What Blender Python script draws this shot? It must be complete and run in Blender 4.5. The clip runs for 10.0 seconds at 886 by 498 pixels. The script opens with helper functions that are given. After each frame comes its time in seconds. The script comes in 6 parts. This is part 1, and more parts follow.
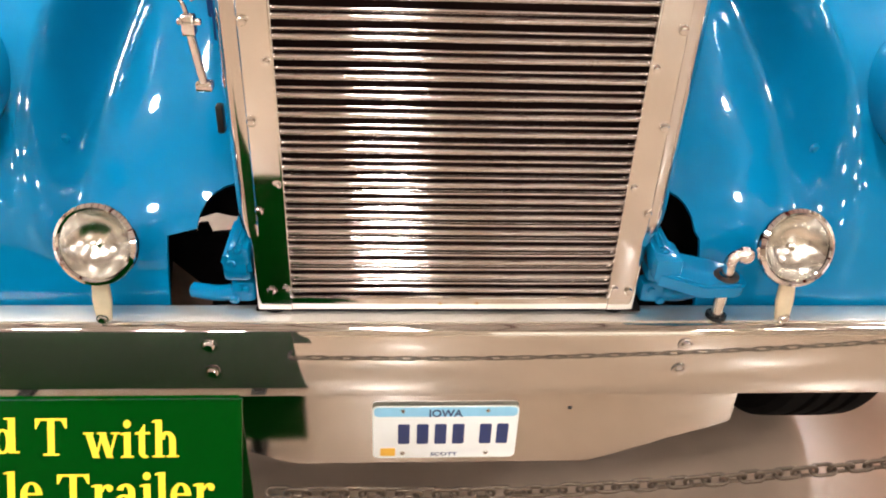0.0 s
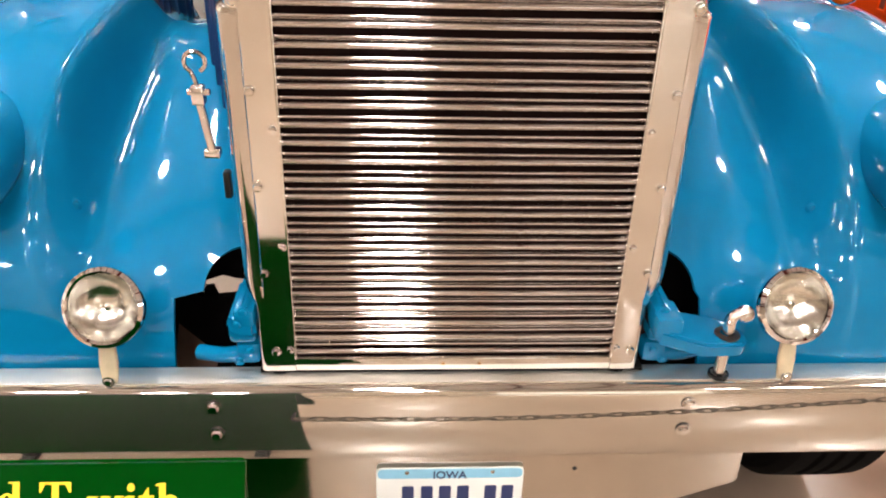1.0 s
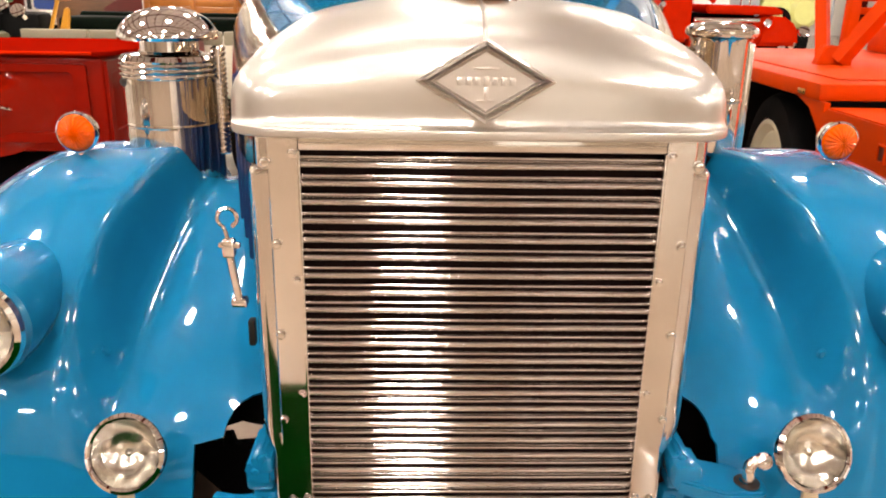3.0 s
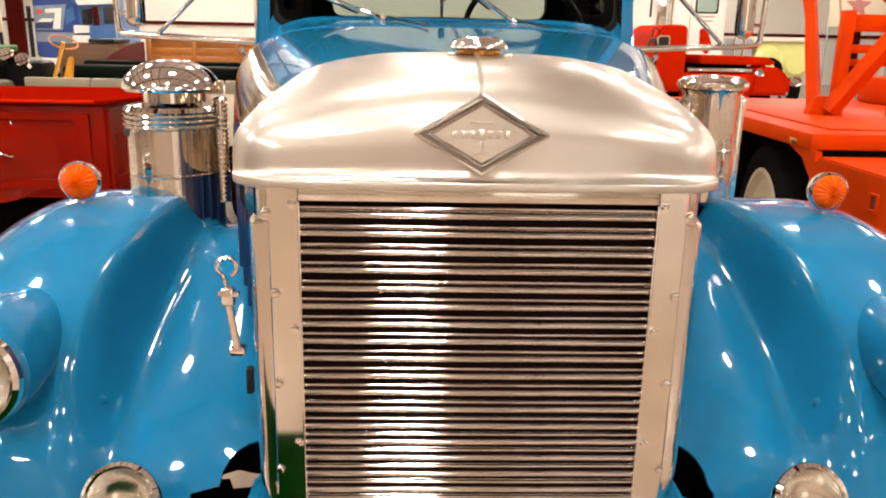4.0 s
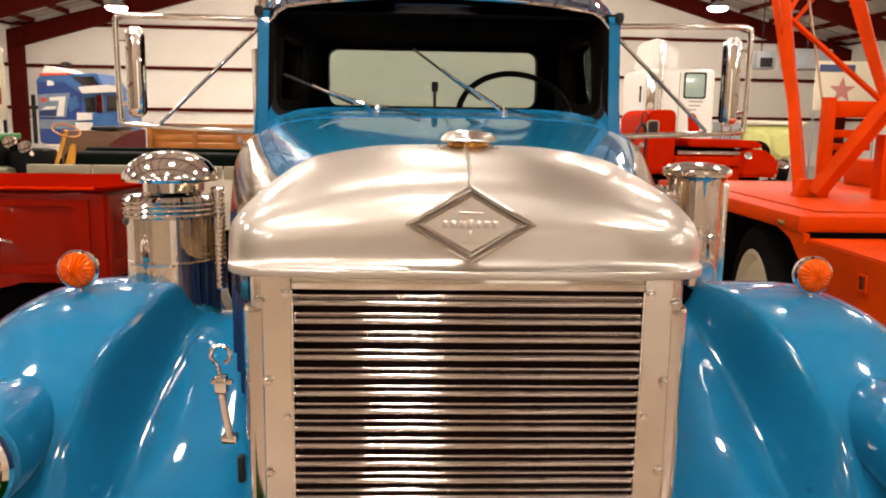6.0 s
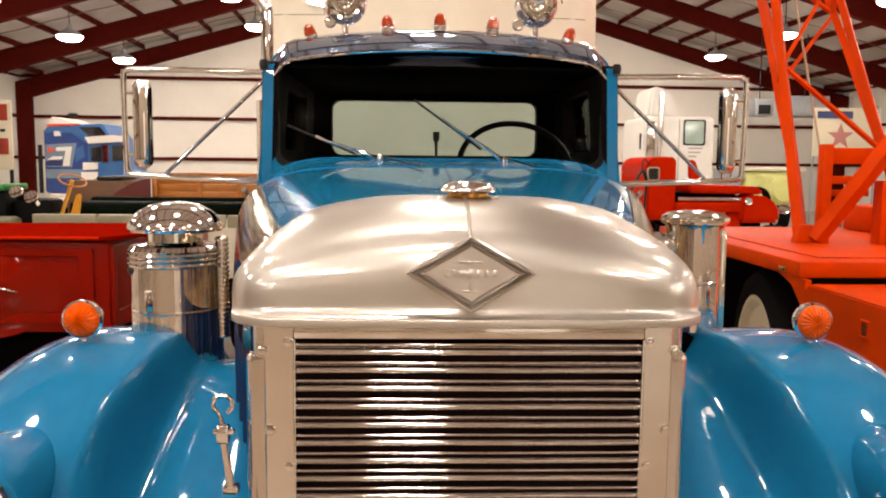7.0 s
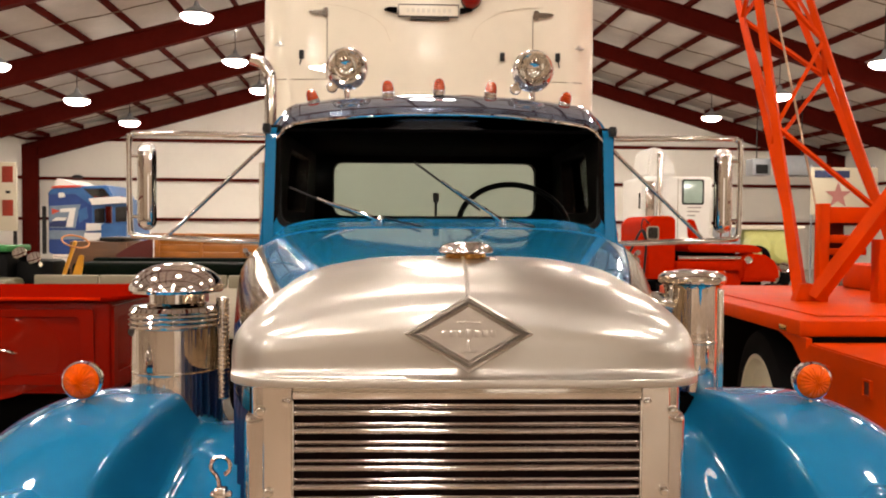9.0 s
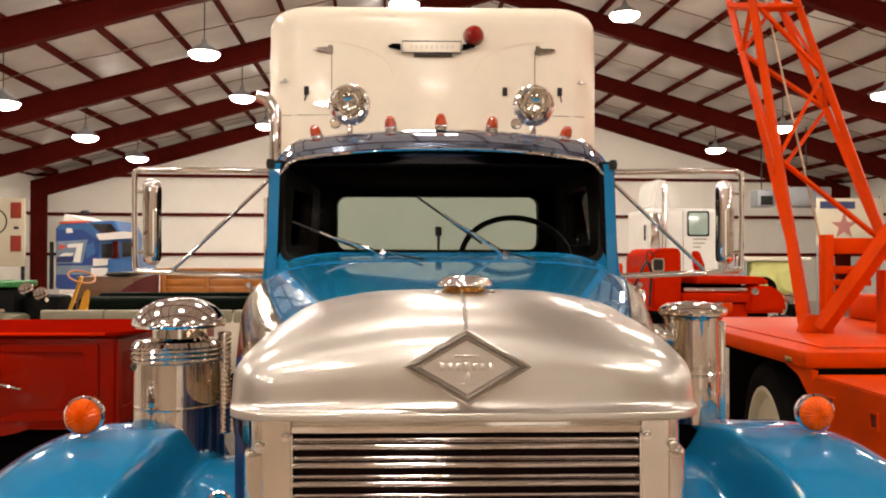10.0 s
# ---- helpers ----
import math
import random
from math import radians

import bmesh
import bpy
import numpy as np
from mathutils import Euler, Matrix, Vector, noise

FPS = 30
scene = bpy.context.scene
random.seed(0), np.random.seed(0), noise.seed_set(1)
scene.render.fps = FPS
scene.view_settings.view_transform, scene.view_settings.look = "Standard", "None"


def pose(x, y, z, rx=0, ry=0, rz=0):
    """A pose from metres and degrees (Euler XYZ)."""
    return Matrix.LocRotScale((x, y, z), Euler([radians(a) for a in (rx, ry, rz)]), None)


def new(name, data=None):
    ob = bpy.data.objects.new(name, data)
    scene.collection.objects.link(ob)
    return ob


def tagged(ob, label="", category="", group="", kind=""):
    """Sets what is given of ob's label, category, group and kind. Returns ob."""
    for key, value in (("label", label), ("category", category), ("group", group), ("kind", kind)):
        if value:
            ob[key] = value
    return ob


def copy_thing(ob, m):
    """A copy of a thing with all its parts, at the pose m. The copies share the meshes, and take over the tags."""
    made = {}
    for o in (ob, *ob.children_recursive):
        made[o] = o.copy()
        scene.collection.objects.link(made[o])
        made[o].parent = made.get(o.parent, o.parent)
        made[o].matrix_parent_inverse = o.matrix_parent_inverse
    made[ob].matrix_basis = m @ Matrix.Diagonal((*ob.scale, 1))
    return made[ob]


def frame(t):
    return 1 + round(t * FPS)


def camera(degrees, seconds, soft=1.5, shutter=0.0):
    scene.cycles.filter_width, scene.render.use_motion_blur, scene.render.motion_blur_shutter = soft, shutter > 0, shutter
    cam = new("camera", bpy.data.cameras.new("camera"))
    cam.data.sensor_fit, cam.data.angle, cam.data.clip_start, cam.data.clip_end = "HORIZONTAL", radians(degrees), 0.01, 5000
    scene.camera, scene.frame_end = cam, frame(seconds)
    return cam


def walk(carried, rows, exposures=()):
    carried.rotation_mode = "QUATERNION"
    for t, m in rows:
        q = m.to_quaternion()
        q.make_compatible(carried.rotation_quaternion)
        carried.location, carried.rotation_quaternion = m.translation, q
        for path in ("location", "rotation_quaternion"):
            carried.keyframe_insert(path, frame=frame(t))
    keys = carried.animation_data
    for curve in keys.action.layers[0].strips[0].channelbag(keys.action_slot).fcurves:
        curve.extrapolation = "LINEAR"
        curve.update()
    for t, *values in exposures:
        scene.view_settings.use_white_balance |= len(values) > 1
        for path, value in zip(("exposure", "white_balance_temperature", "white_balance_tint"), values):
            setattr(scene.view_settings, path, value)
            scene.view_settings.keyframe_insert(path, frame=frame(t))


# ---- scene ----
# camera: seconds, x, y, z, yaw, pitch, lean to the right
cam = camera(58.16, 10.0, soft=2.0)
ROWS = [
    (0, -0.1092, -1.2169, 1.6911, -4.146, -32.951, -2.525),
    (0.5, -0.1066, -1.2254, 1.6988, -3.895, -30.899, -2.364),
    (1, -0.1058, -1.2335, 1.7070, -3.551, -28.781, -1.804),
    (1.5, -0.0955, -1.2464, 1.7089, -2.697, -26.213, -1.327),
    (2, -0.1028, -1.2606, 1.7144, -1.784, -22.421, -0.917),
    (2.5, -0.1070, -1.2705, 1.7250, -1.875, -20.229, -0.981),
    (4, -0.1065, -1.2965, 1.7459, -2.055, -15.199, -1.176),
    (4.5, -0.1061, -1.3018, 1.7509, -2.297, -13.928, -1.217),
    (5, -0.1027, -1.3053, 1.7554, -2.187, -12.693, -1.265),
    (5.5, -0.0999, -1.3138, 1.7594, -2.327, -11.152, -1.033),
    (7, -0.0944, -1.3424, 1.7707, -1.966, -6.036, -0.557),
    (7.5, -0.0944, -1.3507, 1.7727, -1.999, -4.801, -0.489),
    (8, -0.0953, -1.3569, 1.7743, -2.000, -3.741, -0.648),
    (8.5, -0.0948, -1.3597, 1.7745, -1.954, -2.715, -0.602),
    (9, -0.0890, -1.3625, 1.7744, -1.842, -1.766, -0.367),
    (9.5, -0.0831, -1.3680, 1.7751, -1.668, -0.735, -0.135),
    (10, -0.0751, -1.3757, 1.7756, -1.397, 0.614, -0.033),
]
EXPOSURES = [(0.0, 0.31, 6400, 12), (2.5, 0.24, 6800, 14), (5.5, -0.18, 7250, 16), (10.0, -0.52, 7150, 15)]
walk(cam, [(t, pose(x, y, z, 90 + pitch, 0, yaw) @ pose(0, 0, 0, 0, 0, -lean)) for t, x, y, z, yaw, pitch, lean in ROWS], EXPOSURES)

# ---- world and exposure ----
world = bpy.data.worlds.new("hall_world")
scene.world = world
world.use_nodes = True
world.node_tree.nodes["Background"].inputs[0].default_value = (0.8, 0.85, 1.0, 1)
world.node_tree.nodes["Background"].inputs[1].default_value = 0.15
scene.view_settings.exposure = 0.0


# ---- materials ----
def mat(name, color, rough=0.5, metal=0.0, var=0.12, scale=6.0, bump=0.0, bump_scale=40.0, coat=0.0, spec=0.5,
        rough_var=0.08, dirt=0.0, dirt_color=(0.05, 0.04, 0.03), emit=None, trans=0.0, stretch=(1, 1, 1), coat_rough=0.03):
    """A surface with mottled colour, uneven gloss, fine relief and patches of dirt."""
    m = bpy.data.materials.new(name)
    m.use_nodes = True
    nt = m.node_tree
    b = nt.nodes["Principled BSDF"]
    b.inputs["Metallic"].default_value = metal
    b.inputs["Specular IOR Level"].default_value = spec
    b.inputs["Coat Weight"].default_value = coat
    b.inputs["Coat Roughness"].default_value = coat_rough
    b.inputs["Transmission Weight"].default_value = trans
    tc = nt.nodes.new("ShaderNodeTexCoord")
    mp = nt.nodes.new("ShaderNodeMapping")
    mp.inputs["Scale"].default_value = stretch
    nt.links.new(tc.outputs["Object"], mp.inputs[0])

    def noise_node(sc, detail=4.0):
        n = nt.nodes.new("ShaderNodeTexNoise")
        n.inputs["Scale"].default_value = sc
        n.inputs["Detail"].default_value = detail
        nt.links.new(mp.outputs[0], n.inputs["Vector"])
        return n.outputs[0]

    big, fine = noise_node(scale), noise_node(scale * 9)
    mix = nt.nodes.new("ShaderNodeMath")
    mix.operation = "MULTIPLY_ADD"
    nt.links.new(fine, mix.inputs[0])
    mix.inputs[1].default_value = 0.35
    nt.links.new(big, mix.inputs[2])
    ramp = nt.nodes.new("ShaderNodeMapRange")
    nt.links.new(mix.outputs[0], ramp.inputs[0])
    ramp.inputs[1].default_value, ramp.inputs[2].default_value = 0.35, 1.0
    ramp.inputs[3].default_value, ramp.inputs[4].default_value = 1 - var, 1 + var
    mul = nt.nodes.new("ShaderNodeVectorMath")
    mul.operation = "SCALE"
    mul.inputs[0].default_value = color
    nt.links.new(ramp.outputs[0], mul.inputs["Scale"])
    out = mul.outputs[0]
    if dirt > 0:
        dn = noise_node(scale * 2.3, 8.0)
        dr = nt.nodes.new("ShaderNodeMapRange")
        nt.links.new(dn, dr.inputs[0])
        dr.inputs[1].default_value, dr.inputs[2].default_value = 0.48, 0.75
        dr.inputs[3].default_value, dr.inputs[4].default_value = 0.0, dirt
        dm = nt.nodes.new("ShaderNodeMix")
        dm.data_type = "RGBA"
        nt.links.new(dr.outputs[0], dm.inputs["Factor"])
        nt.links.new(out, dm.inputs["A"])
        dm.inputs["B"].default_value = (*dirt_color, 1)
        out = dm.outputs["Result"]
    nt.links.new(out, b.inputs["Base Color"])
    rr = nt.nodes.new("ShaderNodeMapRange")
    nt.links.new(big, rr.inputs[0])
    rr.inputs[1].default_value, rr.inputs[2].default_value = 0.3, 0.75
    rr.inputs[3].default_value, rr.inputs[4].default_value = max(0.0, rough * (1 - rough_var)), min(1, rough * (1 + rough_var))
    nt.links.new(rr.outputs[0], b.inputs["Roughness"])
    if bump > 0:
        bn = nt.nodes.new("ShaderNodeBump")
        bn.inputs["Strength"].default_value = bump
        bn.inputs["Distance"].default_value = 0.002
        nt.links.new(noise_node(bump_scale), bn.inputs["Height"])
        nt.links.new(bn.outputs[0], b.inputs["Normal"])
        if coat > 0:
            nt.links.new(bn.outputs[0], b.inputs["Coat Normal"])
    if emit:
        b.inputs["Emission Color"].default_value = (*emit[:3], 1)
        b.inputs["Emission Strength"].default_value = emit[3]
    return m


BLUE = mat("blue_enamel", (0.0005, 0.152, 0.322), 0.2, var=0.08, coat=0.8, spec=0.03, scale=3, bump=0.012, bump_scale=11, coat_rough=0.03)
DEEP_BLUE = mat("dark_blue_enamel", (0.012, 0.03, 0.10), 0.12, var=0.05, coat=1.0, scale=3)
ALU = mat("polished_aluminium", (0.86, 0.82, 0.76), 0.17, 1.0, var=0.03, scale=5, bump=0.02, bump_scale=30, rough_var=0.2)
NOSE = mat("brushed_aluminium_casting", (0.63, 0.60, 0.557), 0.42, 1.0, var=0.05, scale=3, rough_var=0.15)
nt = NOSE.node_tree  # a sharper sheen over the satin grain
sheen, both = nt.nodes.new("ShaderNodeBsdfGlossy"), nt.nodes.new("ShaderNodeMixShader")
sheen.inputs["Color"].default_value = (0.63, 0.60, 0.557, 1)
sheen.inputs["Roughness"].default_value = 0.15
both.inputs[0].default_value = 0.42
for a, b in ((nt.nodes["Principled BSDF"].outputs[0], both.inputs[1]), (sheen.outputs[0], both.inputs[2]), (both.outputs[0], nt.nodes["Material Output"].inputs[0])):
    nt.links.new(a, b)
PEWTER = mat("dull_pewter_edge", (0.60, 0.56, 0.52), 0.30, 1.0, var=0.04, scale=6)
# Chrome with a dimmed, slightly brown colour, in place of darker reflections.
DIMMED = mat("dimmed_chrome", (0.74, 0.71, 0.67), 0.03, 1.0, var=0.08, scale=7)
SLAT = mat("chrome_slat", (0.71, 0.665, 0.655), 0.05, 1.0, var=0.06, scale=9, bump=0.04, bump_scale=24)
STEEL = mat("polished_stainless_steel", (0.78, 0.75, 0.705), 0.10, 1.0, var=0.03, scale=5, bump=0.02, bump_scale=14, rough_var=0.3)
CHROME = mat("chrome", (0.88, 0.86, 0.84), 0.035, 1.0, var=0.02, scale=8)
# Matt black paint; also stands in for the shade of recesses.
DARK = mat("black_paint_and_shade", (0.0018, 0.0015, 0.0015), 0.95, var=0.3, scale=20, spec=0.02)
PITCH = mat("black_bodywork", (0.003, 0.003, 0.003), 0.5, spec=0.08, var=0.3, scale=8)
# Polished metal; the tan of what it reflects is put into its colour.
FLARE = mat("tan_reflection_flank", (0.64, 0.53, 0.39), 0.13, 1.0, var=0.06, scale=6, bump=0.05, bump_scale=7)
MIDRED = mat("red_enamel", (0.20, 0.004, 0.001), 0.5, var=0.08, scale=2, spec=0.0)
BLACK = mat("satin_black", (0.006, 0.006, 0.006), 0.45, spec=0.3, var=0.2, scale=10)
# Darker than rubber itself: the shade around the tyres is in the colour.
RUBBER = mat("tyre_rubber", (0.006, 0.0055, 0.0055), 0.9, spec=0.05, var=0.25, scale=12, bump=0.2)
SEAL = mat("rubber_seal", (0.006, 0.006, 0.006), 0.6, spec=0.15, var=0.2, scale=12)
GREEN = mat("green_sign_paint", (0.0, 0.036, 0.002), 0.12, spec=0.03, var=0.05, scale=4)
YELLOW = mat("yellow_lettering", (0.88, 0.62, 0.015), 0.45, var=0.03)
CREAM = mat("cream_painted_panel", (0.80, 0.74, 0.61), 0.4, var=0.04, scale=1.5, spec=0.12, dirt=0.06, coat=0.4, coat_rough=0.10)
RED = mat("dark_red_enamel", (0.21, 0.005, 0.001), 0.3, var=0.1, scale=2, coat=0.12, spec=0.05)
ORANGE = mat("orange_red_enamel", (0.60, 0.046, 0.002), 0.42, var=0.14, scale=2.5, spec=0.04, dirt=0.14, bump=0.05, bump_scale=12)
WALL = mat("white_wall_panel", (0.80, 0.77, 0.70), 0.55, var=0.05, scale=0.6)
ROOFM = mat("white_roof_insulation", (0.62, 0.60, 0.57), 0.38, var=0.18, scale=1.2, bump=0.5, bump_scale=5)
IRON = mat("red_oxide_steel", (0.075, 0.0065, 0.004), 0.7, var=0.2, scale=2, spec=0.03)
FLOOR = mat("polished_concrete", (0.27, 0.20, 0.15), 0.22, var=0.14, scale=1.3, dirt=0.15, coat=0.25)
AMBER = mat("amber_glass", (0.72, 0.085, 0.0), 0.25, var=0.4, scale=28, coat=0.35, spec=0.1, bump=0.3, bump_scale=100)
RUBY = mat("red_glass", (0.26, 0.010, 0.006), 0.2, var=0.25, scale=30, coat=0.5, spec=0.2)
LAMPGLOW = mat("lamp_glow", (0.9, 0.9, 0.9), 0.4, emit=(1.0, 0.945, 0.87, 165.0))
WHITE = mat("white_paint", (0.80, 0.79, 0.75), 0.35, var=0.04, scale=3, coat=0.3)
RIM = mat("cream_wheel_paint", (0.72, 0.68, 0.50), 0.4, var=0.08, scale=6)
WOOD = mat("varnished_oak", (0.42, 0.145, 0.026), 0.35, var=0.3, scale=5, stretch=(1, 1, 6))
PLATE = mat("number_plate_white", (0.82, 0.84, 0.82), 0.3, var=0.03)
NAVY = mat("navy_print", (0.02, 0.035, 0.12), 0.4, var=0.05)
SKYBLUE = mat("plate_blue_band", (0.25, 0.55, 0.75), 0.35, var=0.1)
BRASS = mat("brass", (0.62, 0.33, 0.10), 0.25, 1.0, var=0.15, scale=20)
FAINT = mat("faint_seam", (0.60, 0.52, 0.38), 0.5, var=0.1)
SEAM = mat("dark_seam", (0.25, 0.20, 0.13), 0.6, var=0.2)
CORE = mat("radiator_core", (0.012, 0.004, 0.003), 0.8, 0.0, var=0.3, scale=60, spec=0.1)


OLIVE = mat("olive_grey_enamel", (0.16, 0.15, 0.09), 0.3, var=0.1, coat=0.3)
GREENPAD = mat("dark_green_vinyl", (0.0012, 0.0035, 0.0018), 0.7, spec=0.04, var=0.2, scale=6)
GREENPAINT = mat("bright_green_paint", (0.02, 0.20, 0.05), 0.35, var=0.1)
BLACKGLOSS = mat("black_gloss", (0.012, 0.012, 0.013), 0.12, var=0.2, coat=0.6)
MAROON = mat("maroon_paint", (0.10, 0.012, 0.008), 0.4, var=0.15)
YELLOWP = mat("ochre_yellow_paint", (0.55, 0.26, 0.02), 0.4, var=0.12)
ROPE = mat("hemp_rope", (0.42, 0.30, 0.20), 0.8, var=0.2, scale=40)
REDBRIGHT = mat("bright_red_enamel", (0.52, 0.016, 0.002), 0.35, var=0.12, coat=0.14, spec=0.0)
WINDOWDARK = mat("pale_green_window", (0.30, 0.42, 0.36), 0.15, var=0.15, scale=2, coat=0.5)
PALE = mat("pale_green_enamel", (0.58, 0.60, 0.22), 0.3, var=0.06, coat=0.4)
STEELGREY = mat("grey_sheet_metal", (0.30, 0.32, 0.34), 0.45, 0.4, var=0.1)
SHOWBLUE = mat("show_blue_enamel", (0.012, 0.055, 0.24), 0.3, var=0.2, scale=4, coat=0.3)
SHOWBLUE2 = mat("light_blue_enamel", (0.03, 0.13, 0.34), 0.3, var=0.2, scale=4, coat=0.3)
PINK = mat("orange_red_print", (0.70, 0.09, 0.05), 0.4, var=0.1)
CREAMWALL = mat("cream_board", (0.62, 0.56, 0.42), 0.5, var=0.06, scale=1.5)
BRACKET = mat("cream_painted_casting", (0.60, 0.50, 0.34), 0.4, 0.2, var=0.15, scale=30)


def thin_glass(name, tint, ior=1.09):
    """A pane: see-through with a clear reflection."""
    m = bpy.data.materials.new(name)
    m.use_nodes = True
    nt = m.node_tree
    nt.nodes.remove(nt.nodes["Principled BSDF"])
    out = nt.nodes["Material Output"]
    t, g, f, mx = [nt.nodes.new("ShaderNode" + k) for k in ("BsdfTransparent", "BsdfGlossy", "Fresnel", "MixShader")]
    t.inputs[0].default_value = (*tint, 1)
    g.inputs["Roughness"].default_value = 0.01
    f.inputs[0].default_value = ior
    for a, b in ((f.outputs[0], mx.inputs[0]), (t.outputs[0], mx.inputs[1]), (g.outputs[0], mx.inputs[2]), (mx.outputs[0], out.inputs[0])):
        nt.links.new(a, b)
    return m


GLASS = thin_glass("window_glass", (0.93, 0.96, 0.94))
LENS = thin_glass("lens_glass", (0.95, 0.95, 0.93))


# ---- mesh helpers ----
def part(name, bm, material, parent=None, label="", smooth=True):
    """Links a bmesh as one mesh object under a thing or a part."""
    me = bpy.data.meshes.new(name)
    if smooth:
        for f in bm.faces:
            f.smooth = True
        for e in bm.edges:
            if len(e.link_faces) == 2 and e.calc_face_angle(0) > 0.62:
                e.smooth = False
    bm.to_mesh(me)
    bm.free()
    me.materials.append(material)
    ob = new(name, me)
    if parent:
        ob.parent = parent
    if label:
        ob["label"] = label
    return ob


def thing(name, label, category, group="", at=(0, 0, 0), rz=0.0):
    ob = new(name)
    ob.empty_display_size = 0.1
    ob.matrix_basis = pose(*at, 0, 0, rz)
    return tagged(ob, label, category, group)


def B():
    return bmesh.new()


def box(bm, x0, x1, y0, y1, z0, z1, bevel=0.0, m=None, seg=2):
    r = bmesh.ops.create_cube(bm, size=1)
    vs = r["verts"]
    for v in vs:
        v.co = Vector(((x0 + x1) / 2 + v.co.x * (x1 - x0), (y0 + y1) / 2 + v.co.y * (y1 - y0), (z0 + z1) / 2 + v.co.z * (z1 - z0)))
    if bevel > 0:
        es = list({e for v in vs for e in v.link_edges})
        r = bmesh.ops.bevel(bm, geom=es, offset=bevel, segments=seg, affect="EDGES", profile=0.5)
        vs = list({v for f in r["faces"] for v in f.verts} | {v for v in vs if v.is_valid})
    if m is not None:
        bmesh.ops.transform(bm, matrix=m, verts=vs)
    return bm


def lathe(bm, prof, n=32, m=Matrix.Identity(4)):
    """Turns (radius, height) pairs about z."""
    rings = []
    for r, z in prof:
        if r < 1e-6:
            rings.append([bm.verts.new(m @ Vector((0, 0, z)))])
        else:
            rings.append([bm.verts.new(m @ Vector((r * math.cos(a), r * math.sin(a), z))) for a in np.linspace(0, 2 * math.pi, n, endpoint=False)])
    for a, b in zip(rings, rings[1:]):
        for i in range(n):
            j = (i + 1) % n
            q = [a[i % len(a)], a[j % len(a)], b[j % len(b)], b[i % len(b)]]
            q = list(dict.fromkeys(q))
            if len(q) > 2:
                bm.faces.new(q)
    bmesh.ops.recalc_face_normals(bm, faces=bm.faces)
    return bm


def tube(bm, pts, r, n=12, closed=False, cap=True):
    """A round bar along points; r a number or one for each point."""
    P = [Vector(p) for p in pts]
    k = len(P)
    rs = [r] * k if not hasattr(r, "__len__") else list(r)
    rings = []
    up = None
    for i in range(k):
        if closed:
            d = P[(i + 1) % k] - P[i - 1]
        else:
            d = P[min(i + 1, k - 1)] - P[max(i - 1, 0)]
        d.normalize()
        if up is None:
            up = Vector((0, 0, 1)) if abs(d.z) < 0.9 else Vector((1, 0, 0))
        s = d.cross(up).normalized()
        up = s.cross(d).normalized()
        rings.append([bm.verts.new(P[i] + rs[i] * (math.cos(a) * s + math.sin(a) * up)) for a in np.linspace(0, 2 * math.pi, n, endpoint=False)])
    pairs = list(zip(rings, rings[1:])) + ([(rings[-1], rings[0])] if closed else [])
    for a, b in pairs:
        for i in range(n):
            bm.faces.new((a[i], a[(i + 1) % n], b[(i + 1) % n], b[i]))
    if cap and not closed:
        bm.faces.new(rings[0])
        bm.faces.new(rings[-1])
    bmesh.ops.recalc_face_normals(bm, faces=bm.faces)
    return bm


def smooth_line(pts, n=8):
    """Points along a Catmull-Rom curve through pts."""
    P = [Vector(p) for p in pts]
    P = [2 * P[0] - P[1]] + P + [2 * P[-1] - P[-2]]
    out = []
    for i in range(1, len(P) - 2):
        for t in np.linspace(0, 1, n, endpoint=False):
            a, b, c, d = P[i - 1:i + 3]
            out.append(0.5 * ((2 * b) + (c - a) * t + (2 * a - 5 * b + 4 * c - d) * t * t + (3 * b - a - 3 * c + d) * t ** 3))
    return out + [P[-2]]


def grid(bm, rows, close_u=False):
    """Faces between rows of points."""
    vs = [[bm.verts.new(p) for p in row] for row in rows]
    for a, b in zip(vs, vs[1:]):
        n = len(a)
        for i in range(n if close_u else n - 1):
            bm.faces.new((a[i], a[(i + 1) % n], b[(i + 1) % n], b[i]))
    return vs


def solid(bm, t):
    """Gives a sheet its thickness, against its normals."""
    bmesh.ops.recalc_face_normals(bm, faces=bm.faces)
    bmesh.ops.solidify(bm, geom=bm.faces[:], thickness=t)
    bmesh.ops.recalc_face_normals(bm, faces=bm.faces)
    return bm


def prism(bm, outline, a, b, axis="y", bevel=0.0):
    """Extrudes an outline of 2D points from a to b along an axis."""
    def put(p, h):
        return {"x": (h, p[0], p[1]), "y": (p[0], h, p[1]), "z": (p[0], p[1], h)}[axis]
    lo = [bm.verts.new(put(p, a)) for p in outline]
    hi = [bm.verts.new(put(p, b)) for p in outline]
    n = len(outline)
    fs = [bm.faces.new(lo), bm.faces.new(hi[::-1])]
    for i in range(n):
        fs.append(bm.faces.new((lo[i], hi[i], hi[(i + 1) % n], lo[(i + 1) % n])))
    bmesh.ops.recalc_face_normals(bm, faces=bm.faces)
    if bevel > 0:
        es = [e for e in bm.edges if e.is_valid and e.calc_face_angle(0) > 0.5]
        bmesh.ops.bevel(bm, geom=es, offset=bevel, segments=2, affect="EDGES")
    return bm


def ring_outline(x0, x1, z0, z1, r, n=6):
    """A rectangle with rounded corners."""
    out = []
    for cx, cz, a0 in ((x1 - r, z1 - r, 0), (x0 + r, z1 - r, 90), (x0 + r, z0 + r, 180), (x1 - r, z0 + r, 270)):
        for a in np.linspace(a0, a0 + 90, n):
            out.append((cx + r * math.cos(radians(a)), cz + r * math.sin(radians(a))))
    return out


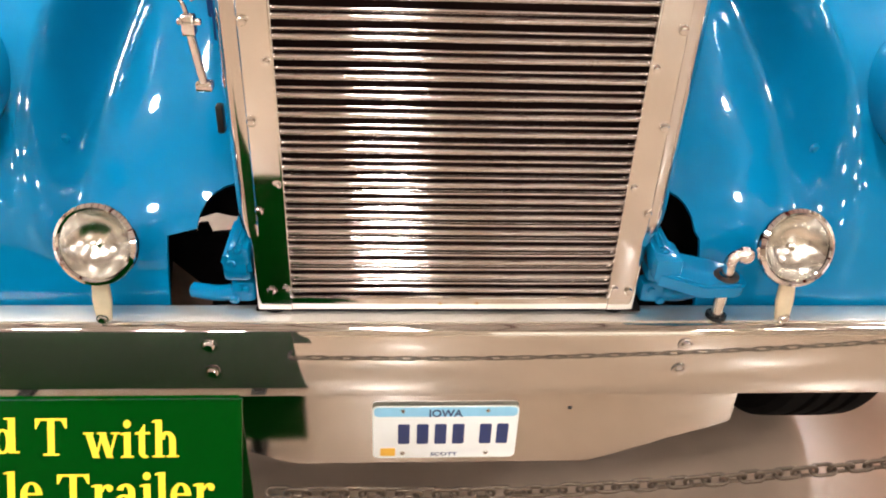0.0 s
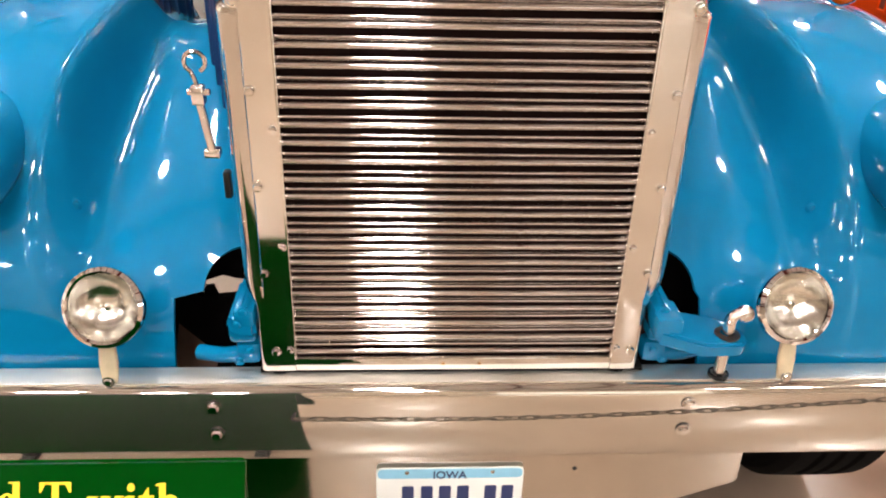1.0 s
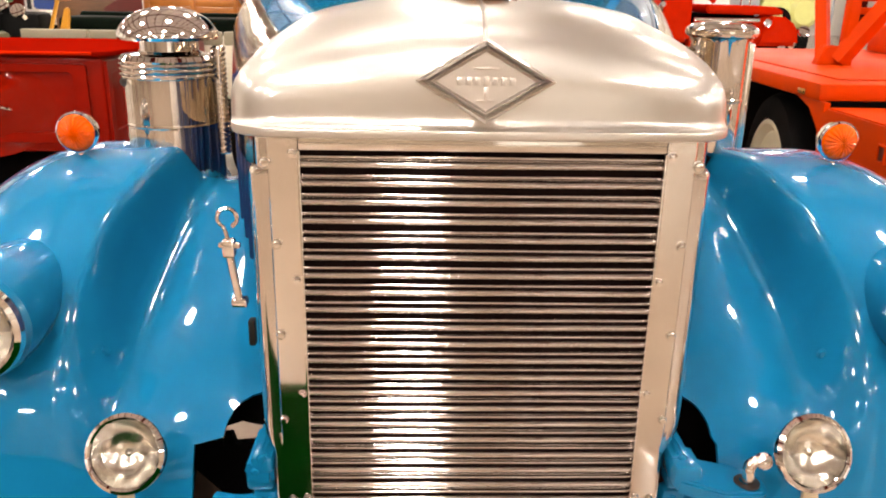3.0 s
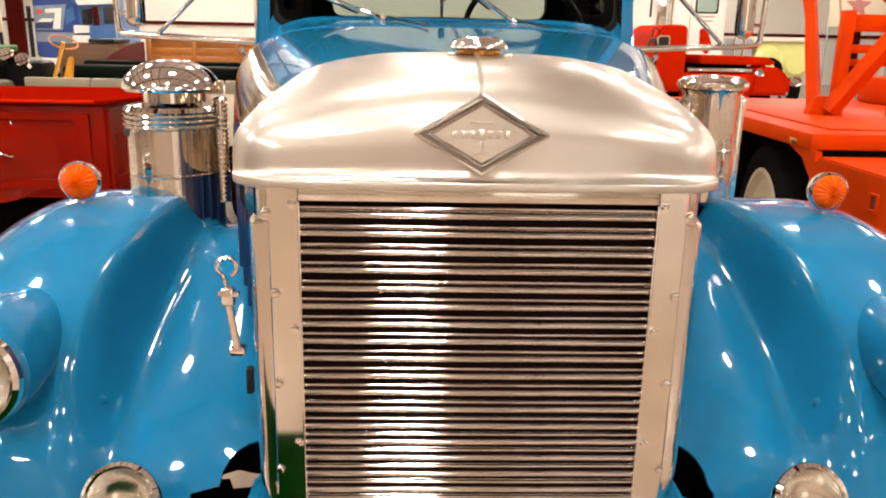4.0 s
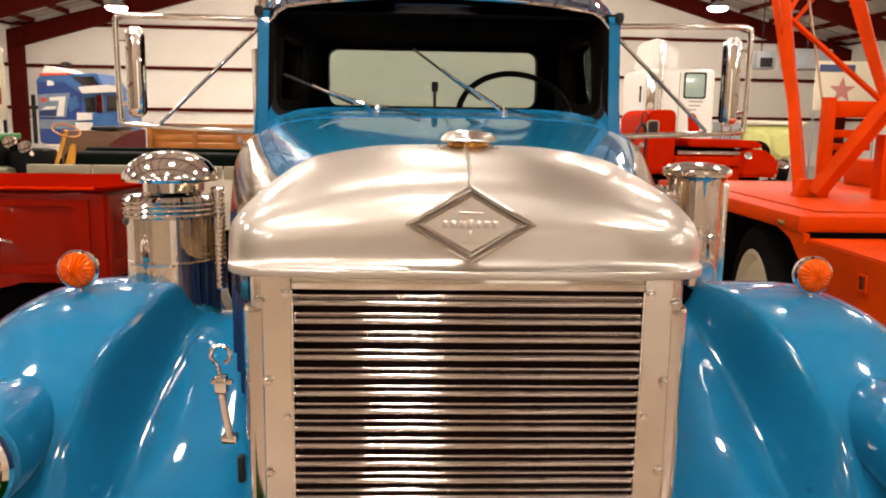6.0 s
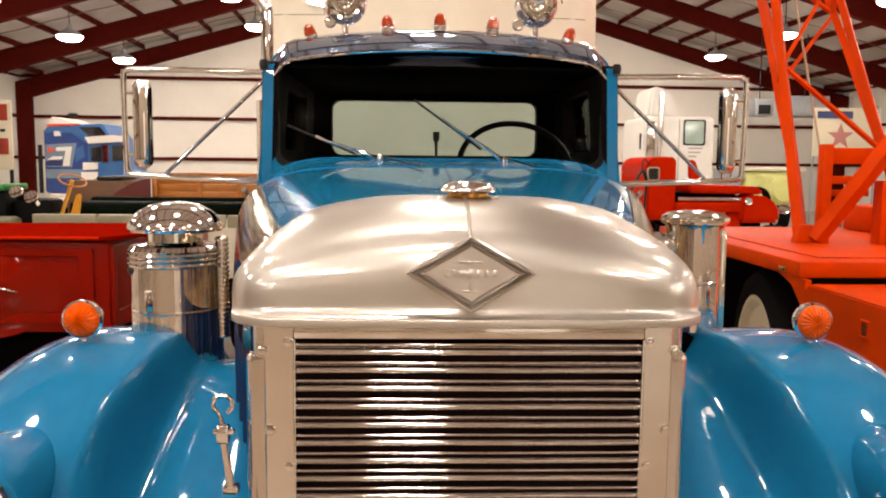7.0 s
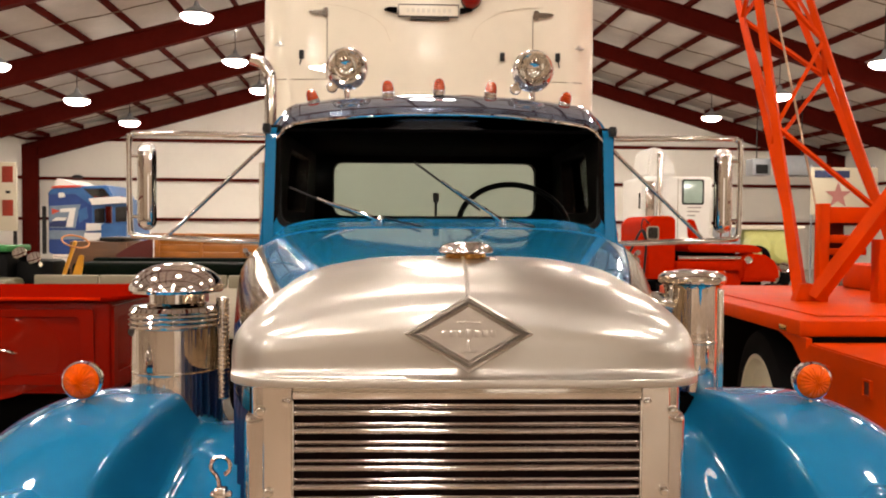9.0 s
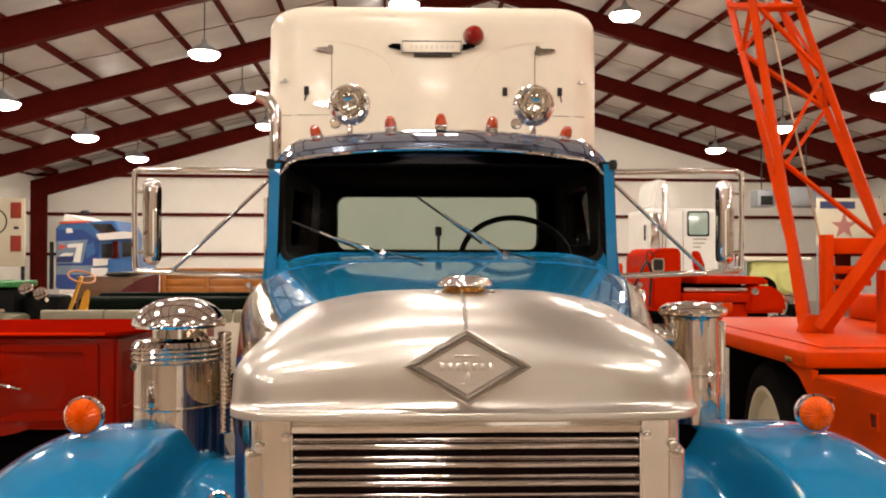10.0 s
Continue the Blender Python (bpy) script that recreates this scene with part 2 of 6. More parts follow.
def frame_between(bm, outer, inner, y0, y1):
    """A flat frame between two outlines with as many points, from y0 to y1."""
    n = len(outer)
    A = [[bm.verts.new((p[0], y, p[1])) for p in o] for o, y in ((outer, y0), (inner, y0), (inner, y1), (outer, y1))]
    for k in range(4):
        a, b = A[k], A[(k + 1) % 4]
        for i in range(n):
            bm.faces.new((a[i], a[(i + 1) % n], b[(i + 1) % n], b[i]))
    bmesh.ops.recalc_face_normals(bm, faces=bm.faces)
    return bm

# ---- the hall ----
HALL = -3.2  # the hall stands turned against the truck
HM = pose(2.92, 0.15, 0, 0, 0, -HALL)
HALF, BACK, FRONT, EAVE, RIDGE = 16.2, 30.2, -14.4, 4.92, 9.34


def hall(ob):
    ob.matrix_basis = HM @ ob.matrix_basis
    return ob


STRAP = mat("dull_roof_strap", (.16, .12, .08), .6, var=.3, scale=4)


def strap(sg, y):
    """A thin strap that holds the insulation below the purlins, a little slack."""
    s = (RIDGE - EAVE) / HALF
    return tube(B(), [(sg * x, y + .05 * math.sin(x * 1.7 + y), RIDGE - s * x - .215 - .03 * abs(math.sin(x * 2.53))) for x in np.linspace(.1, HALF - .3, 40)], .014, 5)


def build_hall():
    bm = B(); box(bm, -HALF - .2, HALF + .2, FRONT - .2, BACK + .2, -.2, 0)
    f = hall(part("floor", bm, FLOOR, smooth=False)); tagged(f, "polished tan concrete floor of the hall", "floor", kind="structure")
    gable = [(-HALF, 0), (HALF, 0), (HALF, EAVE), (0, RIDGE), (-HALF, EAVE)]
    for name, y, m, tx in (("wall_back", BACK, WALL, "white sheet-metal gable wall"), ("wall_front", FRONT - .2, DARKWALL, "unseen gable wall, tan brown for reflections")):
        w = hall(part(name, prism(B(), gable, y, y + .2), m, smooth=False)); tagged(w, tx, "wall", kind="structure")
    for name, x in (("wall_left", -HALF - .2), ("wall_right", HALF)):
        w = hall(part(name, box(B(), x, x + .2, 2.0, BACK, 0, EAVE + .06), WALL, smooth=False)); tagged(w, "white sheet-metal side wall", "wall", kind="structure")
        w = hall(part(name, box(B(), x, x + .2, FRONT, 2.0, 0, EAVE + .06), DARKWALL, smooth=False)); tagged(w, "unseen side wall, tan brown for reflections", "wall", kind="structure")
    # white door added in the unseen front wall
    d = hall(thing("door_1", "white sectional overhead door", "door", at=(-1.9, FRONT, 0))); d["kind"] = "structure"
    for k in range(6):
        part("panel", box(B(), 0, 4.2, 0, .05, .6 * k, .6 * k + .59, .008), WHITE, d, smooth=False)
    bm = B()
    prism(bm, [(-HALF - .3, EAVE - .09), (0, RIDGE), (HALF + .3, EAVE - .09), (HALF + .3, EAVE + .1), (0, RIDGE + .2), (-HALF - .3, EAVE + .1)], FRONT - .2, BACK + .2)
    c = hall(part("ceiling", bm, ROOFM, smooth=False)); tagged(c, "white insulated sheet roof under dark red purlins", "ceiling", kind="structure")
    s = (RIDGE - EAVE) / HALF
    # rafters
    for y in RAFTERS:
        r = hall(thing("roof_frame", "dark red steel roof frame with tapered columns", "steel frame", "roof frames of the hall"))
        r["kind"] = "structure"
        for sg in (-1, 1):
            bm = B()
            def bar(z0, z1, w):
                o = [(0, RIDGE - .25 - z0), (sg * HALF, EAVE - .25 - z0 * 1.4), (sg * HALF, EAVE - .25 - z1 * 1.6), (0, RIDGE - .25 - z1)]
                prism(bm, o, y - w, y + w)
            bar(0, .03, .11); bar(.03, .40, .008); bar(.40, .43, .11)
            part("rafter", bm, IRON, r, smooth=False)
            for dy in (1.55, 3.4):
                if y + dy < BACK:
                    part("strap", strap(sg, y + dy), STRAP, r, smooth=False)
            bm = B(); box(bm, min(sg * HALF, sg * (HALF - .55)), max(sg * HALF, sg * (HALF - .55)), y - .11, y + .11, 0, EAVE - .3)
            part("column", bm, IRON, r, smooth=False)
    for sg in (-1, 1):
        for i in range(13):
            x = .45 + i * 1.24
            bm = B(); z = RIDGE - s * x
            box(bm, -.03, .03, FRONT, BACK, -.17, 0)
            o = hall(part("purlin", bm, IRON, smooth=False)); o.matrix_basis = HM @ pose(sg * x, 0, z - .02)
            tagged(o, "dark red steel roof purlin", "purlin", "purlins under the roof", "structure")
    for z in GIRTS:
        for x0, x1, y0, y1 in ((-HALF, HALF, BACK - .12, BACK), (-HALF, -HALF + .1, FRONT, BACK), (HALF - .1, HALF, FRONT, BACK)):
            o = hall(part("girt", box(B(), x0, x1, y0, y1, z - .06, z + .06), IRON, smooth=False))
            tagged(o, "dark red steel wall girt", "girt", "girts along the walls", "structure")


# Walls out of view, coloured dark to tone down what the metal reflects.
DARKWALL = mat("tan_brown_unseen_wall", (0.26, 0.205, 0.15), 0.6, var=0.3, scale=1)
RAFTERS = [-14.1, -11.8, -6.6, -1.3, 3.9, 9.1, 14.4, 19.6, 24.86, 29.95]
GIRTS = [1.9, 3.43, 4.93]
build_hall()


def high_bay_lamp():
    t = thing("high_bay_lamp", "round high-bay ceiling lamp, lit warm white", "ceiling lamp", "lamps under the roof")
    part("diffuser", lathe(B(), [(0, -.40), (.14, -.39), (.24, -.36), (.305, -.315), (.33, -.265), (.33, -.255), (0, -.255)], 28), LAMPGLOW, t, "glowing white diffuser")
    part("housing", lathe(B(), [(.334, -.268), (.340, -.262), (.330, -.24), (.22, -.14), (.08, -.06), (.05, .02), (.045, .05), (0, .05)], 28), STEELGREY, t, "grey spun metal housing")
    part("hanger", tube(B(), [(0, 0, .04), (0, 0, 1.0)], .012, 8), BLACK, t)
    return t


lamp0 = high_bay_lamp()
# The column at 13.6 is out of view, added to brighten the right side.
LAMPS = [(x - (.45 if x == -2.75 and y < 2 else -.45 if x == -2.75 else 0), y) for x in (-10.85, -6.65, -2.75, 2.7, 8.95, 13.6) for y in (-12.5, -8.4, -4.2, 1.0, 6.2, 11.4, 16.3, 21.1, 25.8) if x < 13 or y < 20]
for i, (x, y) in enumerate(LAMPS):
    m = HM @ pose(x - .22, y, RIDGE - (RIDGE - EAVE) / HALF * abs(x) - 1.05)
    if i == 0:
        lamp0.matrix_basis = m
    else:
        copy_thing(lamp0, m)

# ---- the blue truck ----
truck = thing("truck", "vintage blue truck with polished radiator shell and slatted chrome grille", "truck")


def dome(bm, p, r, h=None, n=14, axis="-y"):
    """A domed bolt head on a washer."""
    h = h or r * .7
    prof = [(r * 1.25, 0), (r * 1.25, r * .12), (r, r * .14), (r * .96, h * .4), (r * .7, h * .85), (0, h)]
    turn = {"-y": pose(*p, 90), "z": pose(*p), "x": pose(*p, 0, 90), "-x": pose(*p, 0, -90)}[axis]
    return lathe(bm, prof, n, turn)


def section(w, z0, zt, n, k=25):
    """An arch of half width w from z0 up to zt."""
    out = []
    for a in np.linspace(math.pi, 0, k):
        c, s = math.cos(a), math.sin(a)
        out.append((math.copysign(abs(c) ** (2 / n), c) * w, z0 + (zt - z0) * abs(s) ** (2 / n)))
    return out


def build_shell():
    bm = prism(B(), [(-.390, .0625), (.390, .0625), (.402, .3), (-.402, .3)], .96, 1.43, "z")
    prism(bm, [(-.376, .0625), (.376, .0625), (.388, .3), (-.388, .3)], 1.4305, 1.495, "z")
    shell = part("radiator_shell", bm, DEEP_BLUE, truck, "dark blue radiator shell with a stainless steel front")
    for sg in (-1, 1):
        full = [(.303, .0), (.350, .0), (.353, .004), (.366, .0075), (.378, .014), (.387, .025), (.392, .042), (.394, .062), (.388, .062), (.384, .045), (.303, .045)]
        e = .367 if sg < 0 else .355
        slim = [(.303, .0), (e - .012, .0), (e - .008, .0005), (e - .0035, .0015), (e - .001, .004), (e, .010), (e, .02), (e, .044), (e - .001, .045), (e - .007, .045), (.303, .045)]
        neck = [(.303, .0), (.350, .0), (.353, .004), (.361, .007), (.369, .013), (.375, .022), (.378, .042), (.380, .062), (.376, .062), (.374, .045), (.303, .045)]
        rows = []
        for z, a, b, k in [(.762, slim, full, 0), (.902, slim, full, 0)] + [(.902 + .062 * q, slim, full, math.sin(q * math.pi / 2) ** .8) for q in np.linspace(.1, 1, 10)] + [(1.2, full, neck, 0), (1.428, full, neck, 0)] + [(1.428 + .014 * q, full, neck, 1 - math.sqrt(max(0, 1 - q * q))) for q in np.linspace(.2, 1, 7)] + [(1.495, full, neck, 1)]:
            rows.append([(sg * (p[0] + (q[0] - p[0]) * k), p[1] + (q[1] - p[1]) * k, z) for p, q in zip(a, b)])
        bm = B(); vs = grid(bm, rows, close_u=True); bm.faces.new(vs[0]); bm.faces.new(vs[-1]); bmesh.ops.recalc_face_normals(bm, faces=bm.faces)
        part("stile", bm, STEEL, shell)
        for x, z, r in ((.343, 1.312, .0085), (.344, 1.146, .0085), (.346, .977, .0075), (.338, .806, .0085), (.356, 1.452, .009)):
            part("bolt", dome(B(), (sg * x, 0, z), r), STEEL, shell)
        for z in (1.468, 1.248, 1.03, .811):
            part("screw", dome(B(), (sg * .3115, 0, z), .0068, .006), CHROME, shell)
    part("rail", box(B(), -.302, .302, -.0, .045, 1.473, 1.495, .002), STEEL, shell)
    part("rail", box(B(), -.3025, .3025, .0, .045, .762, .789, .002), STEEL, shell)
    part("gasket", box(B(), -.372, .372, .004, .04, .752, .7615, .003), RUBBER, shell, "black rubber strip")
    for x in (-.022, .048):
        part("screw", dome(B(), (x, 0, .776), .0028), BRASS, shell)
    for x in (-.335, .318):
        part("rubber_pad", lathe(B(), [(0, .735), (.028, .735), (.032, .745), (.030, .762), (0, .762)], 20, pose(x, .03, 0)), RUBBER, shell, "black rubber pad")
    # grille
    grille = part("grille", box(B(), -.385, .385, .052, .06, .77, 1.49), CORE, truck, "chrome slats before a dark radiator core")
    n = 21
    for i in range(n):
        z = 1.451 - i * (1.451 - .803) / (n - 1)
        bm = B()
        # a stout lower tube, a thin upper one and a third behind, each a little wavy
        for cy, cz, r in ((.012, -.0035, .0054), (.018, .0080, .0032), (.041, -.0005, .0034)):
            p0, p1 = random.uniform(0, 6), random.uniform(0, 6)
            tube(bm, [(x, cy + .0003 * math.sin(9 * x + p0), cz + .0003 * math.sin(14 * x + p1)) for x in np.linspace(-.3, .3, 13)], r, 18)
        o = part("slat", bm, SLAT, grille)
        o.matrix_basis = pose(random.uniform(-.0008, .0008), random.uniform(-.0008, .0008), z, random.uniform(-1.5, 1.5), random.uniform(-.03, .03), 0)
    for sg in (-1, 1):
        part("edge_strip", box(B(), sg * .3015 - .0022, sg * .3015 + .0022, -.001, .04, .79, 1.472, .0008), STEEL, grille)


def build_nose():
    L = []
    m = 61
    for u in np.linspace(-1, 1, m):
        # plan of the lip, from the rear left round the front to the rear right
        s = abs(u)
        if s < .5:
            x, y = s / .5 * .335, -.012 + .01 * (s / .5) ** 3
        elif s < .72:
            a = (s - .5) / .22 * math.pi / 2
            x, y = .335 + .088 * math.sin(a), -.002 + .085 * (1 - math.cos(a))
        else:
            k = (s - .72) / .28
            x, y = .423 + .05 * k, .083 + .217 * k
        L.append(Vector((math.copysign(x, u), y, 1.505)))
    # rear rim: flat crown, falling flank, groove, and a rounded flange above the lip
    half = smooth_line([(0, 0, .205), (.15, 0, .202), (.24, 0, .19), (.30, 0, .175), (.345, 0, .152), (.372, 0, .130), (.395, 0, .103), (.412, 0, .084), (.436, 0, .070), (.459, 0, .048), (.470, 0, .024), (.473, 0, 0)], 10)
    A = []
    for u in np.linspace(-1, 1, m):
        k = float(np.interp(abs(u), [0, .5, .72, 1], [0, 42, 70, 110]))
        q = half[int(k)].lerp(half[min(110, int(k) + 1)], k - int(k))
        A.append(Vector((math.copysign(q.x, u), .30, 1.505 + q.z)))
    rows = [[p + Vector((0, .004, -.012)) for p in L], [p + Vector((0, -.003, -.009)) for p in L], [p + Vector((0, -.004, -.002)) for p in L], [p + Vector((0, -.002, .004)) for p in L]]
    # from the lip: a short flare, a steep face, then the rounded crown
    curve = smooth_line([(0, 0, 0), (.022, 0, .020), (.040, 0, .055), (.050, 0, .11), (.055, 0, .22), (.062, 0, .34), (.080, 0, .48), (.125, 0, .63), (.215, 0, .77), (.38, 0, .89), (.65, 0, .97), (1, 0, 1)], 4)
    for q in curve[1:]:
        rows.append([Vector((l.x + (p.x - l.x) * q.x, l.y + (p.y - l.y) * q.x, l.z + .004 * (1 - q.x) + (p.z - l.z) * q.z)) for l, p in zip(L, A)])
    bm = B(); grid(bm, rows); solid(bm, .006)
    nose = part("nose_casting", bm, NOSE, truck, "satin aluminium radiator top casting")
    # crest line, badge and filler cap
    crest = [(0, .312 * q.x - .014, 1.510 + .205 * q.z) for q in curve[28:42]]
    part("crest", tube(B(), crest, .0035, 8), NOSE, nose)
    badge = new("badge"); badge.parent = nose; badge.matrix_basis = pose(0, -.002, 1.587, 90 - 8)
    badge["label"] = "raised diamond-shaped badge"

    def diamond(bm, a, b, ia, ib, h0, h1):
        o, i = [(a, 0), (0, b), (-a, 0), (0, -b)], [(ia, 0), (0, ib), (-ia, 0), (0, -ib)]
        mid = [((p[0] + q[0]) / 2, (p[1] + q[1]) / 2) for p, q in zip(o, i)]
        R = [[bm.verts.new((*p, h)) for p in ring] for ring, h in ((o, -.018), (o, h0), (mid, h1), (i, h0), (i, -.018))]
        for r0, r1 in zip(R, R[1:]):
            for k in range(4):
                bm.faces.new((r0[k], r0[(k + 1) % 4], r1[(k + 1) % 4], r1[k]))
        bmesh.ops.recalc_face_normals(bm, faces=bm.faces)
        return bm

    part("badge_frame", diamond(B(), .112, .066, .098, .057, .002, .008), PEWTER, badge, smooth=False)
    part("badge_frame", diamond(B(), .096, .056, .080, .046, .0, .006), PEWTER, badge, smooth=False)
    bm = B(); vs = [bm.verts.new(p) for p in ((.081, 0, -.002), (0, .047, -.002), (-.081, 0, -.002), (0, -.047, -.002))]; bm.faces.new(vs)
    vs = [bm.verts.new(p) for p in ((.081, 0, -.01), (0, .047, -.01), (-.081, 0, -.01), (0, -.047, -.01))]; bm.faces.new(vs[::-1])
    part("badge_field", bm, PEWTER, badge)
    bars = [(-.042 + k * .014 - .0045, -.042 + k * .014 + .0045, -.008 if k == 3 else -.006, .008 if k == 3 else .006) for k in range(7)]
    for x0, x1, z0, z1 in bars + [(-.003, .003, -.03, -.009), (-.014, .014, -.032, -.0285), (-.02, .02, .018, .021)]:
        part("relief_bar", box(B(), x0, x1, z0, z1, -.002, .0015, .0006), PEWTER, badge)
    cap = part("filler_cap", lathe(B(), [(0, .05), (.030, .050), (.047, .044), (.055, .036), (.056, .030), (.05, .027), (0, .027)], 40, pose(.008, .235, 1.690)), CHROME, nose, "chrome radiator cap on a brass neck")
    part("neck", lathe(B(), [(.038, -.012), (.042, .002), (.036, .010), (.036, .016), (.041, .018), (.041, .026), (0, .026)], 32, pose(.008, .235, 1.690)), BRASS, cap)
    for x in (-.044, .060):
        part("cap_lug", box(B(), x - .008, x + .008, .2, .225, 1.688, 1.712, .004), ALU, cap)


def build_hood():
    rows = []
    for y in np.linspace(.295, 1.27, 26):
        k = (y - .295) / .975
        rows.append([(x, y, z) for x, z in section(.432 + .252 * k ** .75, 1.38, 1.700 + .063 * k, 2.7 + 1.8 * k ** 1.5, 61)])
    bm = B(); grid(bm, [r[14:47] for r in rows]); solid(bm, .004)
    hood = part("hood", bm, BLUE, truck, "glossy blue hood behind the radiator")
    for cut in (slice(0, 15), slice(46, 61)):
        bm = B(); grid(bm, [r[cut] for r in rows]); solid(bm, .004)
        part("hood_flank", bm, FLARE, truck, "polished metal flank of the hood")
        part("flank_bead", tube(B(), [Vector(r[14 if cut.start == 0 else 46]) + Vector((0, 0, .001)) for r in rows], .0028, 8), FLARE, hood)
    bm = B(); tube(bm, [(0, .3, 1.706), (0, 1.26, 1.764)], .003, 8)
    part("hinge", bm, BLUE, hood)
    for sg in (-1, 1):
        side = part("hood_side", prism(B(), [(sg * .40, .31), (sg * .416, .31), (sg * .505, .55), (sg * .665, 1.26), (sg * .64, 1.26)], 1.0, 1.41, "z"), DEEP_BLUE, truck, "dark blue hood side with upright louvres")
        for i in range(9):
            k = .06 + i * .055
            y = .34 + .95 * k
            x = sg * float(np.interp(y, [.31, .55, 1.26], [.418, .507, .667]))
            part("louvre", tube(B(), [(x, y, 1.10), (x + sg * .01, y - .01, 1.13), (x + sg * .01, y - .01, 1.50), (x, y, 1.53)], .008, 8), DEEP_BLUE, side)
        if sg > 0:
            continue
        # hood latch: eye, clevis and rod
        lat = new("hood_latch"); lat.parent = truck; lat["label"] = "chrome hood latch with a ring eye"
        X = -.436 if sg < 0 else .414
        ring = [(X + .017 * math.cos(a), .05, 1.343 + .017 * math.sin(a)) for a in np.linspace(-1.1, 4.2, 18)] + [(X - .004, .05, 1.318), (X, .05, 1.30)]
        part("eye", tube(B(), ring, .0038, 8), CHROME, lat)
        bm = B(); box(bm, X - .011, X + .011, .04, .062, 1.272, 1.305, .004); box(bm, X - .018, X + .02, .045, .057, 1.288, 1.298, .003)
        part("clevis", bm, CHROME, lat)
        part("rod", tube(B(), [(X, .05, 1.276), (X + sg * -.012, .05, 1.19)], .0075, 12), CHROME, lat)
        bm = B(); box(bm, X - sg * .012 - .014, X - sg * .012 + .014, .042, .066, 1.178, 1.194, .004)
        part("foot", bm, CHROME, lat)
        part("hook", box(B(), X - sg * .03 - .006, X - sg * .03 + .006, .05, .07, 1.10, 1.15, .003), BLACK, lat)


FCY, FCZ, FR = .69, .68, .66
SOFT = [(d * .004, math.exp(-(d / 3.6) ** 2)) for d in range(-7, 8)]
SOFT = [(d, w / sum(v for _, v in SOFT)) for d, w in SOFT]


def smooth_interp(x, xs, ys):
    """Interpolates with eased steps between the given values."""
    for a, b, p, q in zip(xs, xs[1:], ys, ys[1:]):
        if x <= b:
            t = min(1, max(0, (x - a) / (b - a)))
            return p + (q - p) * t
    return ys[-1]


def averaged(x, xs, ys, w=9):
    return sum(smooth_interp(x + d, xs, ys) for d in np.linspace(-w, w, 13)) / 13


def fender_row(ph, lo):
    """A row across the fender: catwalk beside the radiator, steep inner wall, rounded crown."""
    c = averaged(ph, [-30, 0, 12, 30, 45, 60, 75, 90, 180], [.652, .650, .636, .556, .506, .486, .512, .565, .572])
    xv = averaged(ph, [0, 26, 34, 55, 78, 90, 180], [.70, .690, .690, .692, .668, .640, .61])
    xr = averaged(ph, [0, 20, 34, 43, 55, 66, 78, 90, 180], [.81, .81, .803, .80, .782, .756, .722, .70, .69])
    bulge = averaged(ph, [-30, 8, 25, 45, 70, 88, 180], [0, 0, .022, .036, .034, .012, .0])
    out = []
    xs = [lo + (xv - lo) * t for t in np.linspace(0, 1, 22)] + [xv + (xr - xv) * t for t in np.linspace(0, 1, 31)[1:]] + [xr + (1.25 - xr) * t for t in np.linspace(0, 1, 26)[1:]]
    a = radians(ph)

    def reach(x):
        t = min(1, max(0, (x - xv) / (xr - xv)))
        q = 1 - (1 - t ** 1.6) ** 2.4
        k = min(1, max(0, (x - .40) / (xv - .40)))
        cat = c + bulge * (math.sin(math.pi * min(1, k * .92 + .08)) ** 1.2 if x < xv else 0)
        return cat + (FR - cat) * q

    for x in xs:
        f = float(np.interp((x - xv) / (xr - xv), [-.5, .35, .9], [1.7, 1.5, .9]))
        R = sum(w * reach(x + d * f) for d, w in SOFT)
        d = max(0, x - .87)
        R -= .40 - math.sqrt(max(.40 ** 2 - d * d, 1e-4))
        out.append((x, FCY - R * math.cos(a), FCZ + R * math.sin(a)))
    return out


